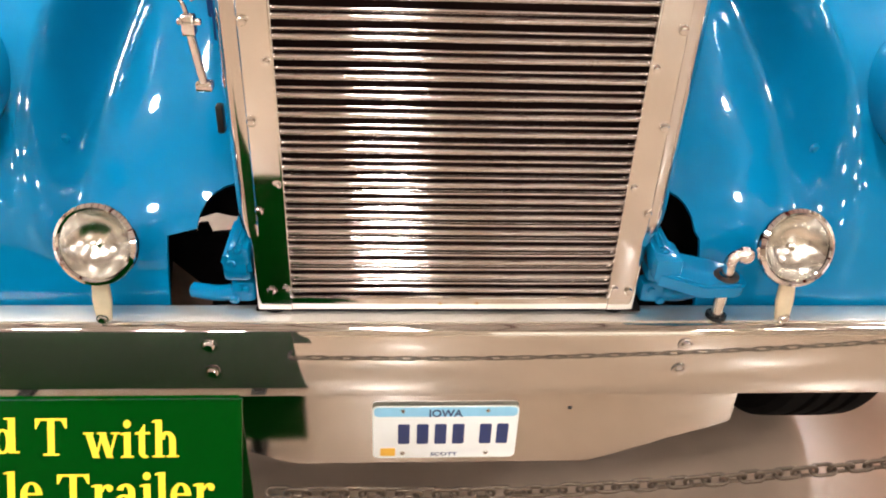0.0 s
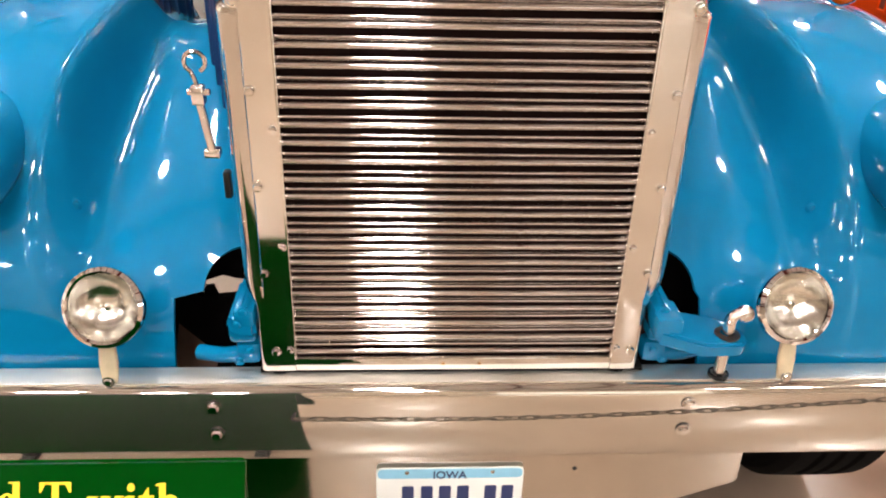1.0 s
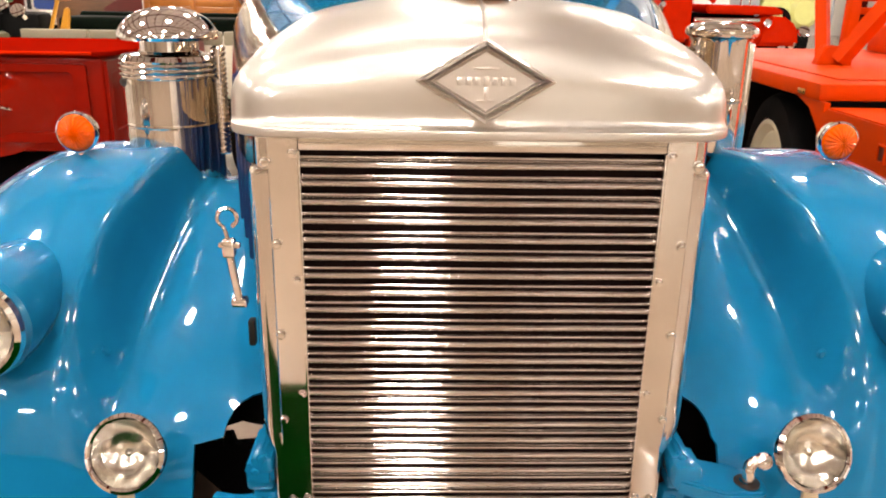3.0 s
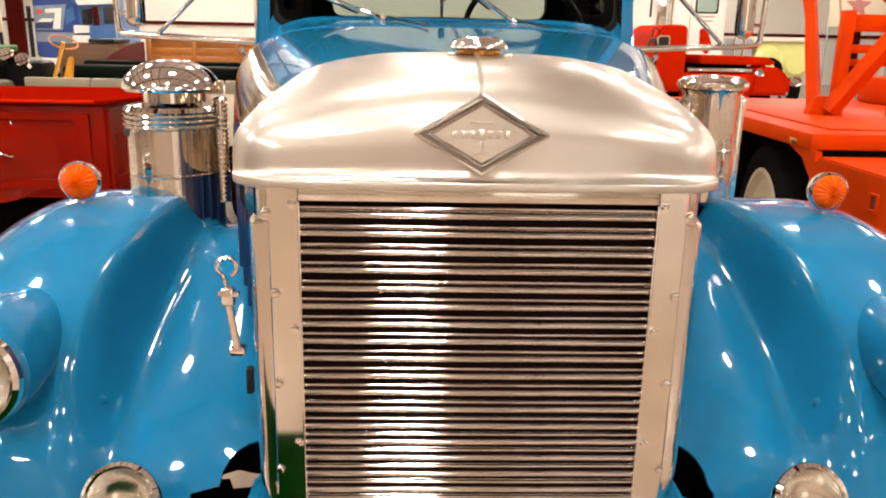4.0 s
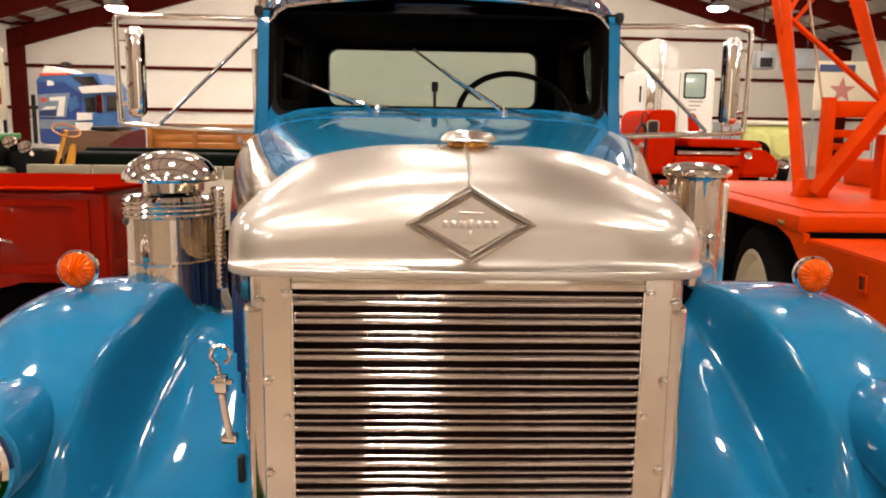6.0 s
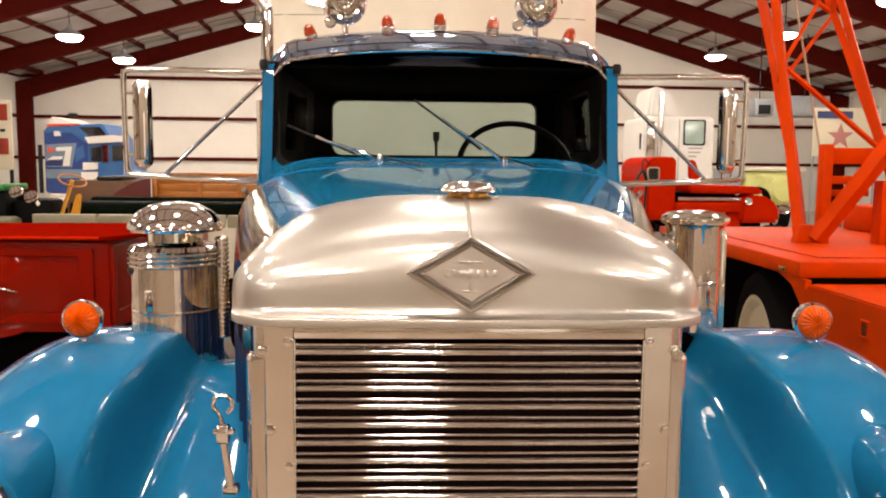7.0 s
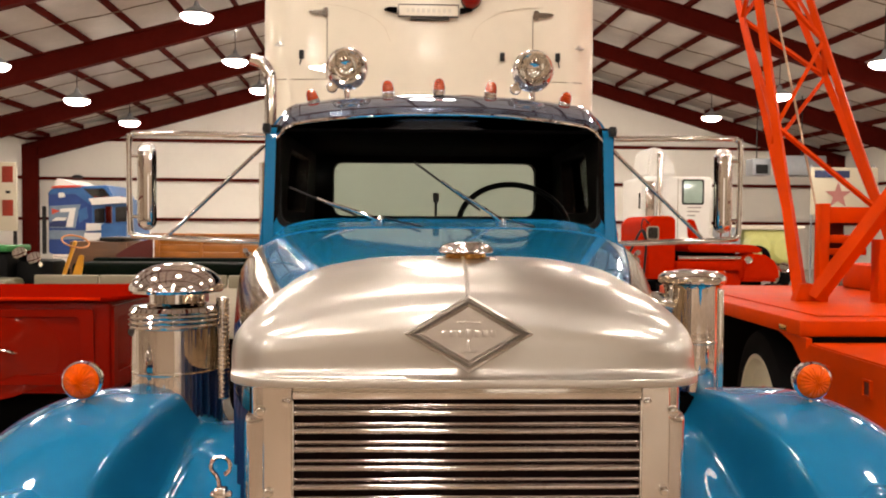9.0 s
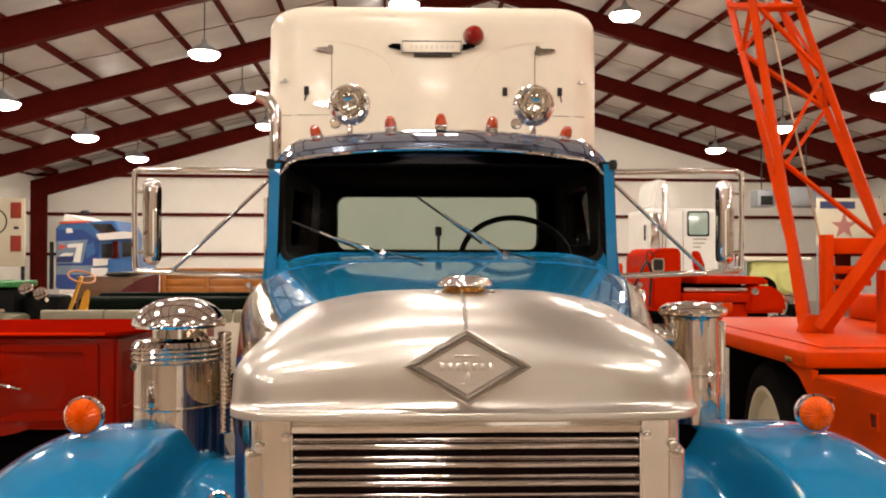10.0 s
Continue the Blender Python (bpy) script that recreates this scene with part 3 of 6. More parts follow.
def build_fender(sg):
    rows = []
    for ph in list(np.linspace(-9, 100, 88)) + list(np.linspace(104, 172, 14)):
        z = FCZ + .62 * math.sin(radians(ph))
        lo = float(np.interp(z, [.4, .868, .874, .905, .935, .952, .962, 2], [.548, .543, .488, .482, .465, .44, .395, .395] if sg < 0 else [.50, .497, .488, .482, .465, .44, .395, .395])) if ph < 80 else .395
        rows.append([Vector((sg * p[0], p[1], p[2])) for p in fender_row(ph, lo)])
    bm = B(); grid(bm, rows); solid(bm, .01)
    f = part("fender", bm, BLUE, truck, "glossy blue crowned front fender")
    for x, z in ((.735, 1.035), (.862, 1.025)):
        ph = math.degrees(math.asin((z - FCZ) / .63))
        p = min(fender_row(ph, .4), key=lambda q: abs(q[0] - x))
        part("rivet", dome(B(), (sg * x, p[1] + .002, p[2]), .010), BLUE, f)
    # near-black sheets paint the shade behind the cut-out
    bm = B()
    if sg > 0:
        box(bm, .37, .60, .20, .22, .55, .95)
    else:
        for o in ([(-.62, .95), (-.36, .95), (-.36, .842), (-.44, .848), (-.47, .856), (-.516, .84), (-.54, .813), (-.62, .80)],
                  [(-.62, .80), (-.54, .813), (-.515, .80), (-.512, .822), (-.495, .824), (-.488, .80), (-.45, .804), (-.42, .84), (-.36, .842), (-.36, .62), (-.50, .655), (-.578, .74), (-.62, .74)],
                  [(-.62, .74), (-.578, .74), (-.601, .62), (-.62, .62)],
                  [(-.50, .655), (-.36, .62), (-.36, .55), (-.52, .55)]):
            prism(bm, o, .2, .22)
        part("inner_panel", prism(B(), [(-.62, .75), (-.50, .75), (-.50, .60), (-.62, .60)], .225, .235, "y", .002), mat("brown_primer", (.12, .07, .05), .6, var=.3, scale=15), f)
    part("pocket_shade", bm, DARK, f)
    # frame horn casting
    bm = B()
    prism(bm, [(sg * .372, .835), (sg * .41, .84), (sg * .428, .855), (sg * .42, .885), (sg * .405, .893), (sg * .39, .905), (sg * .38, .90), (sg * .372, .88)], .0, .14, "y", .008)
    box(bm, min(sg * .374, sg * .428), max(sg * .374, sg * .428), .012, .12, .815, .872, .012)
    box(bm, min(sg * .372, sg * .412), max(sg * .372, sg * .412), -.002, .10, .862, .898, .009)
    box(bm, min(sg * .37, sg * .42), max(sg * .37, sg * .42), .02, .15, .76, .81, .014)
    tube(bm, smooth_line([(sg * .375, .06, .785), (sg * .41, .04, .778), (sg * .45, .05, .764), (sg * .50, .07, .757)], 5), .016, 12)
    part("frame_horn", bm, BLUE, truck)
    for x, y, z in ((.405, .0, .868), (.392, .0, .895), (.39, .018, .795), (.412, .018, .772)):
        part("frame_bolt", dome(B(), (sg * x, y, z), .008), BLUE, truck)
    # amber lamp
    lamp = new("marker_lamp"); lamp.parent = truck; lamp["label"] = "round amber lamp on the fender"
    X, Y, Z = sg * .905, .60, 1.388
    m = pose(X, Y, Z, 90)
    bm = lathe(B(), [(.044, 0), (.043, .010), (.037, .018), (.029, .023), (.020, .027), (.010, .029), (0, .030)], 40)
    for v in bm.verts:
        r, a = math.hypot(v.co.x, v.co.y), math.atan2(v.co.y, v.co.x)
        if .008 < r < .043:
            v.co.z += .0011 * (1 if round(a / (math.pi / 20)) % 2 else -1)
    bmesh.ops.transform(bm, matrix=m, verts=bm.verts)
    part("lens", bm, AMBER, lamp, "fluted amber glass lens", smooth=False)
    part("rim", lathe(B(), [(.044, -.004), (.048, 0), (.048, .006), (.044, .010)], 36, m), CHROME, lamp)
    part("bowl", lathe(B(), [(.047, 0), (.044, -.02), (.03, -.042), (0, -.05)], 32, m), CHROME, lamp)
    part("stalk", tube(B(), [(X, Y + .01, 1.27), (X, Y + .01, 1.35)], .007, 10), CHROME, lamp)
    # headlamp
    hl = new("headlamp"); hl.parent = truck; hl["label"] = "blue headlamp bucket with a chrome ring"
    m = pose(sg * .915, .06, 1.130, 90)
    part("bucket", lathe(B(), [(.098, 0), (.108, -.01), (.112, -.04), (.108, -.12), (.095, -.22), (.07, -.34), (.0, -.36)], 48, m), BLUE, hl)
    part("ring", lathe(B(), [(.100, -.004), (.104, .006), (.100, .016), (.090, .020), (.083, .016), (.083, .008)], 48, m), CHROME, hl, "chrome ring")
    part("lens", lathe(B(), [(.084, .010), (.07, .022), (.04, .032), (0, .036)], 36, m), LENS, hl, "clear glass lens")
    part("reflector", lathe(B(), [(.084, .006), (.06, -.03), (.03, -.05), (0, -.055)], 36, m), REFLECTOR, hl)
    # wheel
    w = new("wheel"); w.parent = truck
    m = pose(sg * 1.0, .68, .5, 0, 90)
    prof = [(.30, -.12), (.42, -.135), (.48, -.125), (.498, -.105), (.5, -.06), (.49, -.055), (.49, -.045), (.5, -.04), (.5, -.01), (.49, -.005), (.49, .005), (.5, .01), (.5, .04), (.49, .045), (.49, .055), (.5, .06), (.498, .105), (.48, .125), (.42, .135), (.30, .12)]
    part("tyre", lathe(B(), prof, 64, m), RUBBER, w, "black ribbed tyre")
    part("rim", lathe(B(), [(.30, -.1), (.28, -.06), (.12, -.03), (0, -.03), (0, .03), (.12, .03), (.28, .06), (.30, .1)], 40, m), RIM, w)


def build_fog_lamp(sg):
    t = new("fog_lamp"); t.parent = truck; t["label"] = "round chrome fog lamp on a bracket"
    m = pose(sg * .632, -.012, .915, 90 - 24, 0, sg * 4)
    part("rim", lathe(B(), [(.066, -.012), (.073, -.008), (.075, .0), (.073, .008), (.066, .013), (.062, .010)], 48, m), CHROME, t, "chrome rim")
    part("lens", lathe(B(), [(.064, .008), (.05, .017), (.03, .023), (0, .026)], 40, m), LENS, t, "clear glass lens")
    part("reflector", lathe(B(), [(.063, .004), (.05, -.018), (.03, -.034), (0, -.04)], 40, m), REFLECTOR, t)
    part("bulb", lathe(B(), [(0, -.03), (.006, -.028), (.008, -.01), (0, -.004)], 12, m), STEEL, t)
    part("bowl", lathe(B(), [(.072, -.006), (.068, -.03), (.05, -.055), (.02, -.066), (0, -.068)], 40, m), CHROME, t)
    pts = [(-.013, .0), (.013, .0), (.017, .04), (.014, .09), (-.014, .09), (-.017, .04)]
    bm = B(); prism(bm, pts, -.005, .005, "y", .002)
    bmesh.ops.transform(bm, matrix=pose(sg * .645, -.022, .752, -14), verts=bm.verts)
    br = part("bracket", bm, BRACKET, t, "cast aluminium bracket")
    part("nut", dome(B(), (sg * .645, -.03, .762), .009, .006), ALU, br)


def build_bumper():
    prof = [(-.032, .575), (-.041, .578), (-.044, .585), (-.044, .728), (-.041, .740), (-.034, .748), (-.022, .751), (.022, .751), (.022, .743), (-.03, .741), (-.034, .735), (-.034, .59), (-.032, .575)]
    bm = B()
    xs = [-1.22, -.6, 0, .6, 1.22]
    vs = [[bm.verts.new((x, p[0], p[1])) for p in prof[:-1]] for x in xs]
    n = len(prof) - 1
    for a, b in zip(vs, vs[1:]):
        for k in range(n):
            bm.faces.new((a[k], a[(k + 1) % n], b[(k + 1) % n], b[k]))
    bm.faces.new(vs[0]); bm.faces.new(vs[-1]); bmesh.ops.recalc_face_normals(bm, faces=bm.faces)
    bumper = part("bumper", bm, BUMPER, truck, "mirror-polished aluminium channel bumper")
    part("top_flange", box(B(), -1.22, 1.22, -.026, .023, .7515, .7545, .001), SATIN, bumper, "satin aluminium top edge")
    for sg in (-1, 1):
        for z in (.711, .646):
            part("washer", lathe(B(), [(.0145, 0), (.0145, .002), (.0, .0025)], 24, pose(sg * .456, -.044, z, 90)), BLACK, bumper)
            part("bolt", dome(B(), (sg * .456, -.046, z), .0115, .009), CHROME, bumper)
    part("apron", prism(B(), [(-.615, .585), (.615, .585), (.617, .463), (.323, .344), (-.323, .344), (-.617, .463)], -.004, .002, "y"), APRON, truck, "polished plate below the bumper")
    part("apron_bolt", dome(B(), (.262, -.004, .505), .004), BLACK, truck)
    # clevis with its pin
    tow = new("tow_clevis"); tow.parent = truck; tow["label"] = "blue painted clevis with a loose pin"
    bm = B()
    for z0, z1 in ((.836, .866),):
        pts = [(.375, -.03), (.40, .06), (.50, .05)] + [(.525 + .032 * math.cos(a), .0 + .04 * math.sin(a)) for a in np.linspace(1.2, -1.6, 8)] + [(.46, -.055)]
        prism(bm, pts, z0, z1, "z", .005)
    bmesh.ops.transform(bm, matrix=Matrix.Translation((.4, 0, .84)) @ pose(0, 0, 0, 0, 9, 0) @ Matrix.Translation((-.4, 0, -.84)), verts=bm.verts)
    part("ear", bm, BLUE, tow)
    bm = B(); box(bm, .37, .425, -.03, .05, .845, .895, .012)
    part("block", bm, BLUE, tow)
    pin = smooth_line([(.517, -.012, .752), (.517, -.012, .862), (.518, -.010, .880), (.524, -.008, .892), (.534, -.008, .894)], 5)
    part("pin", tube(B(), pin, .0115, 14), ALU, tow, "worn steel pin with a bent top")
    part("pin_head", lathe(B(), [(0, 0), (.014, .001), (.0175, .008), (.0175, .02), (.012, .028), (0, .03)], 20, pose(.529, -.008, .893, 0, 80)), CHROME, tow)
    part("collar", lathe(B(), [(.016, 0), (.02, .002), (.02, .008), (.016, .01)], 20, pose(.517, -.012, .752)), BLACK, tow)
    part("washer", lathe(B(), [(.014, 0), (.024, .001), (.024, .005), (.014, .007)], 20, pose(.516, -.012, .848)), BRACKETDARK, tow)


def build_air_cleaner():
    ac = new("air_cleaner"); ac.parent = truck; ac["label"] = "chrome canister air cleaner with a domed cap"
    m = pose(-.735, .80, 0) @ Matrix.Diagonal((.925, .925, 1, 1))
    part("canister", lathe(B(), [(0, 1.2), (.126, 1.2), (.128, 1.215), (.128, 1.219), (.128, 1.377), (.128, 1.380), (.1288, 1.382), (.1288, 1.385), (.128, 1.387), (.128, 1.390), (.128, 1.494), (.128, 1.498), (.133, 1.501), (.134, 1.506), (.130, 1.510), (.133, 1.514), (.134, 1.519), (.130, 1.523), (.133, 1.527), (.134, 1.532), (.130, 1.536), (.132, 1.542), (.124, 1.552), (.08, 1.556), (0, 1.556)], 64, m), DIMMED, ac)
    part("neck", lathe(B(), [(.085, 1.555), (.078, 1.562), (.078, 1.592), (0, 1.592)], 40, m), DIMMED, ac)
    part("cap", lathe(B(), [(.072, 1.590), (.128, 1.590), (.1325, 1.597), (.131, 1.606), (.122, 1.622), (.102, 1.642), (.07, 1.658), (.035, 1.666), (0, 1.668)], 64, m), CHROME, ac, "domed chrome cap")
    part("bracket_bolt", dome(B(), (-.83, .73, 1.49), .010, axis="-y"), BRACKETDARK, ac)
    ex = new("oil_filter"); ex.parent = truck; ex["label"] = "tall chrome canister with a flat lid"
    m = pose(.683, .85, 0)
    part("canister", lathe(B(), [(0, 1.305), (.06, 1.305), (.074, 1.32), (.076, 1.34), (.076, 1.45), (.078, 1.452), (.078, 1.458), (.076, 1.46), (.076, 1.60), (.082, 1.612), (0, 1.615)], 48, m), DIMMED, ex)
    part("lid", lathe(B(), [(.080, 1.612), (.090, 1.616), (.093, 1.624), (.091, 1.634), (.075, 1.645), (.035, 1.651), (0, 1.652)], 48, m), DIMMED, ex)
    part("strap", box(B(), .742, .757, .80, .83, 1.31, 1.60, .003), ALU, ex)
    part("foot", box(B(), .60, .76, .79, .91, 1.17, 1.31, .01), DARK, ex)
    part("elbow", tube(B(), smooth_line([(.62, .84, 1.55), (.575, .84, 1.56), (.53, .86, 1.55), (.50, .9, 1.50)], 6), .03, 16), STEEL, ex)


def lean_in(bm, sg):
    for v in bm.verts:
        v.co.x -= sg * max(0, v.co.z - 1.68) * .075


def build_hose():
    """The ribbed hose beside the hood."""
    prof = [(0, 1.30)]
    for i in range(22):
        z = 1.30 + i * .0125
        prof += [(.015, z), (.019, z + .004), (.019, z + .0075), (.015, z + .0115)]
    part("ribbed_hose", lathe(B(), prof + [(0, 1.577)], 18, pose(-.614, .80, 0)), CHROME, truck, "ribbed chrome hose")


def build_cab():
    cab = new("cab"); cab.parent = truck; cab["label"] = "blue steel cab with a dark interior"
    # cowl
    rows = []
    for k in np.linspace(0, 1, 19):
        y = 1.274 + .448 * k
        rows.append([(x, y, z) for x, z in section(.686 + .026 * k ** .8, 1.05 + .33 * max(0, 1 - k * 1.8), 1.766 + .010 * k + .022 * k ** 5, 4.5 + 2.4 * k ** 1.5, 61)])
    bm = B(); grid(bm, [r[14:47] for r in rows[:10]]); grid(bm, rows[9:]); bmesh.ops.remove_doubles(bm, verts=bm.verts, dist=.0005); solid(bm, .008)
    part("cowl", bm, BLUE, cab)
    for cut in (slice(0, 15), slice(46, 61)):
        bm = B(); grid(bm, [r[cut] for r in rows[:10]]); solid(bm, .006)
        part("cowl_flank", bm, FLARE, cab, "polished metal flank ahead of the door")
    for sg in (-1, 1):
        part("flank_hinge", lathe(B(), [(0, -.03), (.008, -.03), (.009, 0), (.008, .03), (0, .03)], 14, pose(sg * .676, 1.40, 1.672, 70, 0, 0)), CHROME, cab)
    # front wall with the windscreen opening, raked back
    k = 14

    def outline(pts):
        return [Vector((x, 1.712 + (z - 1.79) * .16 + .06 * (abs(x) / .65) ** 3, z)) for x, z in pts]

    def ws_ring(wb, wt, zb, zt, r, crown, n=10):
        pts = []
        for cx, cz, a0 in ((wt - r, zt - r, 0), (-(wt - r), zt - r, 90), (-(wb - r), zb + r, 180), (wb - r, zb + r, 270)):
            seg = [(cx + r * math.cos(radians(a)), cz + r * math.sin(radians(a))) for a in np.linspace(a0, a0 + 90, n)]
            pts += seg
            if a0 == 0:
                pts += [(x, zt) for x in np.linspace(wt - r, -(wt - r), 14)[1:-1]]
            if a0 == 180:
                pts += [(x, zb) for x in np.linspace(-(wb - r), wb - r, 14)[1:-1]]
        return [(x, z - crown * (x / .65) ** 2) for x, z in pts]

    def ring_mesh(a, b, dep, ba=0.0):
        bm = B()
        A = [[bm.verts.new(p + Vector((0, d, 0))) for p in outline(o)] for o, d in ((a, 0), (b, ba), (b, dep), (a, dep))]
        n = len(A[0])
        for q in range(4):
            for i in range(n):
                bm.faces.new((A[q][i], A[q][(i + 1) % n], A[(q + 1) % 4][(i + 1) % n], A[(q + 1) % 4][i]))
        bmesh.ops.recalc_face_normals(bm, faces=bm.faces)
        return bm

    outer = ws_ring(.715, .672, 1.58, 2.245, .08, .035)
    inner = ws_ring(.640, .652, 1.782, 2.238, .055, .03)
    seal = ws_ring(.622, .634, 1.800, 2.222, .05, .03)
    wf = part("windscreen_frame", ring_mesh(outer, inner, .04), BLUE, cab)
    part("seal", ring_mesh(inner, seal, .02, -.004), SEAL, wf, "black rubber seal")
    bm = B(); f = [bm.verts.new(p + Vector((0, .012, 0))) for p in outline(seal)]
    c0 = bm.verts.new(Vector((0, outline([(0, 2.0)])[0].y + .012, 2.0)))
    for i in range(len(f)):
        bm.faces.new((f[i], f[(i + 1) % len(f)], c0))
    g = part("windscreen", bm, WINDSCREEN, cab, "clear windscreen glass"); g.visible_shadow = False
    # roof
    rows = []
    for y, zt, w, e in ((1.755, 2.197, .668, 0), (1.735, 2.204, .676, 0), (1.738, 2.226, .680, 0), (1.78, 2.262, .684, 0), (1.88, 2.30, .69, 0), (2.05, 2.325, .70, 0), (2.4, 2.345, .71, 0), (2.75, 2.325, .70, 0), (2.93, 2.26, .685, 0), (2.98, 2.17, .675, 0)):
        row = []
        for x in np.linspace(-1, 1, 41):
            row.append((x * w, y + .05 * abs(x) ** 3 * (1 if y < 2 else 0), zt - .055 * abs(x) ** 2.2 - max(0, abs(x) - .86) ** 1.5 * 1.6))
        rows.append(row)
    bm = B(); grid(bm, rows); solid(bm, .012)
    rf = part("roof", bm, ROOFBLUE, cab, "glossy blue visor roof, paled as by reflections")
    part("drip_rail", tube(B(), [(x * .674, 1.733 + .05 * abs(x) ** 3, 2.200 - .055 * abs(x) ** 2.2 - max(0, abs(x) - .86) ** 1.5 * 1.6) for x in np.linspace(-1, 1, 41)], .0075, 8), CHROME, rf, "bright metal drip rail")
    # sides with door windows, back with its window
    for sg in (-1, 1):
        o = ring_outline(1.76, 2.98, 1.05, 2.16, .04)
        i = ring_outline(2.02, 2.62, 1.82, 2.10, .05)
        bm = frame_between(B(), o, i, 0, .04)
        bmesh.ops.transform(bm, matrix=Matrix(((0, sg, 0, sg * .672), (1, 0, 0, 0), (0, 0, 1, 0), (0, 0, 0, 1))), verts=bm.verts)
        bmesh.ops.recalc_face_normals(bm, faces=bm.faces)
        lean_in(bm, sg)
        part("door", bm, BLUE, cab)
        bm = B(); box(bm, sg * .685 - .003, sg * .685 + .003, 2.02, 2.62, 1.82, 2.10)
        lean_in(bm, sg)
        g = part("side_window", bm, GLASS, cab); g.visible_shadow = False
        bm = frame_between(B(), ring_outline(1.77, 2.96, 1.05, 2.16, .02), ring_outline(2.03, 2.61, 1.83, 2.09, .05), 0, .062)
        bmesh.ops.transform(bm, matrix=Matrix(((0, sg, 0, sg * .655), (1, 0, 0, 0), (0, 0, 1, 0), (0, 0, 0, 1))), verts=bm.verts)
        bmesh.ops.recalc_face_normals(bm, faces=bm.faces)
        lean_in(bm, sg)
        part("side_liner", bm, LINING, cab, "brown door lining darkened as in shade")
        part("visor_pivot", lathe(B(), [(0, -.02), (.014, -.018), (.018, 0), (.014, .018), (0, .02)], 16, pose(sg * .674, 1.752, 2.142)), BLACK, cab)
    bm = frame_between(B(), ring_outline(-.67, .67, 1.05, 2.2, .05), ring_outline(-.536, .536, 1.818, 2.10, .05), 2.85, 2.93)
    part("back_wall", bm, LINING, cab, "brown rear wall lining darkened as in shade")
    bm = B(); o = ring_outline(-.536, .536, 1.818, 2.10, .05)
    prism(bm, o, 2.882, 2.888, "y"); g = part("rear_window", bm, REARGLASS, cab, "tinted rear window glass"); g.visible_shadow = False
    # headliner, dashboard and floor carry the cab's shade as near-black colour
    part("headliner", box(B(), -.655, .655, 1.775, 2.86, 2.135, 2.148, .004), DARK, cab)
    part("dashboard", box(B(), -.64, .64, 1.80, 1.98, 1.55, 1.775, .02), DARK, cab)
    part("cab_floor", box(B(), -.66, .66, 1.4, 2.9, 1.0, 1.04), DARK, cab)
    part("seat", box(box(B(), -.6, .6, 2.3, 2.8, 1.25, 1.4, .04), -.6, .6, 2.7, 2.82, 1.4, 1.80, .04), BLACK, cab)
    sw = part("steering_wheel", lathe(B(), [(.24 + .013 * math.cos(a), .013 * math.sin(a)) for a in np.linspace(0, 2 * math.pi, 11)], 56, pose(.33, 2.10, 1.768, 52)), PITCH, cab, "black steering wheel")
    part("column", tube(B(), [(.33, 2.12, 1.757), (.33, 1.85, 1.42)], .022, 12), PITCH, sw)
    part("spokes", tube(tube(B(), [(.10, 2.10, 1.768), (.56, 2.10, 1.768)], .008, 8), [(.33, 2.10, 1.768), (.33, 2.0, 1.62)], .008, 8), PITCH, sw)
    part("gear_lever", tube(tube(B(), [(-.012, 2.1, 1.2), (-.010, 2.1, 1.88)], .006, 8), [(-.010, 2.1, 1.87), (-.010, 2.1, 1.91)], .014, 12), BLACK, cab)
    # wipers
    for px, pz, tx, tz, hx, hz in ((-.232, 1.786, -.585, 1.915, -.02, 0), (.24, 1.782, -.105, 2.015, 0, 0)):
        wp = new("wiper"); wp.parent = cab; wp["label"] = "chrome windscreen wiper with a black blade"
        P, Q = outline([(px, pz)])[0] + Vector((0, -.03, 0)), outline([(tx, tz)])[0] + Vector((0, -.03, 0))
        M = P.lerp(Q, .52)
        part("pivot", lathe(B(), [(.016, -.01), (.016, .012), (.010, .03), (0, .034)], 20, pose(P.x, P.y + .02, P.z, 70)), CHROME, wp)
        part("arm", tube(B(), [P, P.lerp(M, .3) + Vector((0, -.012, .004)), M + Vector((0, -.012, 0))], [.010, .007, .004], 10), CHROME, wp)
        d = (Q - M)
        part("blade", tube(B(), [M - d * .55 + Vector((0, .008, -.012)), Q], .0045, 8), BLACK, wp)
        part("blade_clip", tube(B(), [M - d * .2 + Vector((0, -.004, -.006)), M + d * .35 + Vector((0, -.004, -.001))], .0055, 8), ALU, wp)
    for px in (-.215, .24):
        part("washer_tube", tube(B(), [(px, 1.69, 1.80), (px + (.07 if px < 0 else .03), 1.45, 1.781), (px + (.14 if px < 0 else .05), 1.20, 1.768)], .0035, 8), BLACK, cab)
    # roof lamps
    for x, y, z in ((-.513, 1.905, 2.268), (-.209, 1.875, 2.300), (-.005, 1.865, 2.308), (.203, 1.875, 2.300), (.509, 1.905, 2.268)):
        ml = new("roof_marker"); ml.parent = cab; ml["label"] = "small red-orange roof marker lamp"
        m = pose(x, y, z + .002, 12, x * 32, 0) @ Matrix.Scale(1.02, 4)
        part("base", lathe(B(), [(0, -.012), (.024, -.012), (.026, .002), (.024, .008), (0, .009)], 24, m), CHROME, ml)
        part("lens", lathe(B(), [(.023, .008), (.0245, .012), (.0225, .016), (.024, .020), (.0215, .025), (.0225, .029), (.019, .034), (.0195, .038), (.014, .044), (.009, .049), (0, .051)], 24, m), MARKER, ml, "beehive red-orange glass")
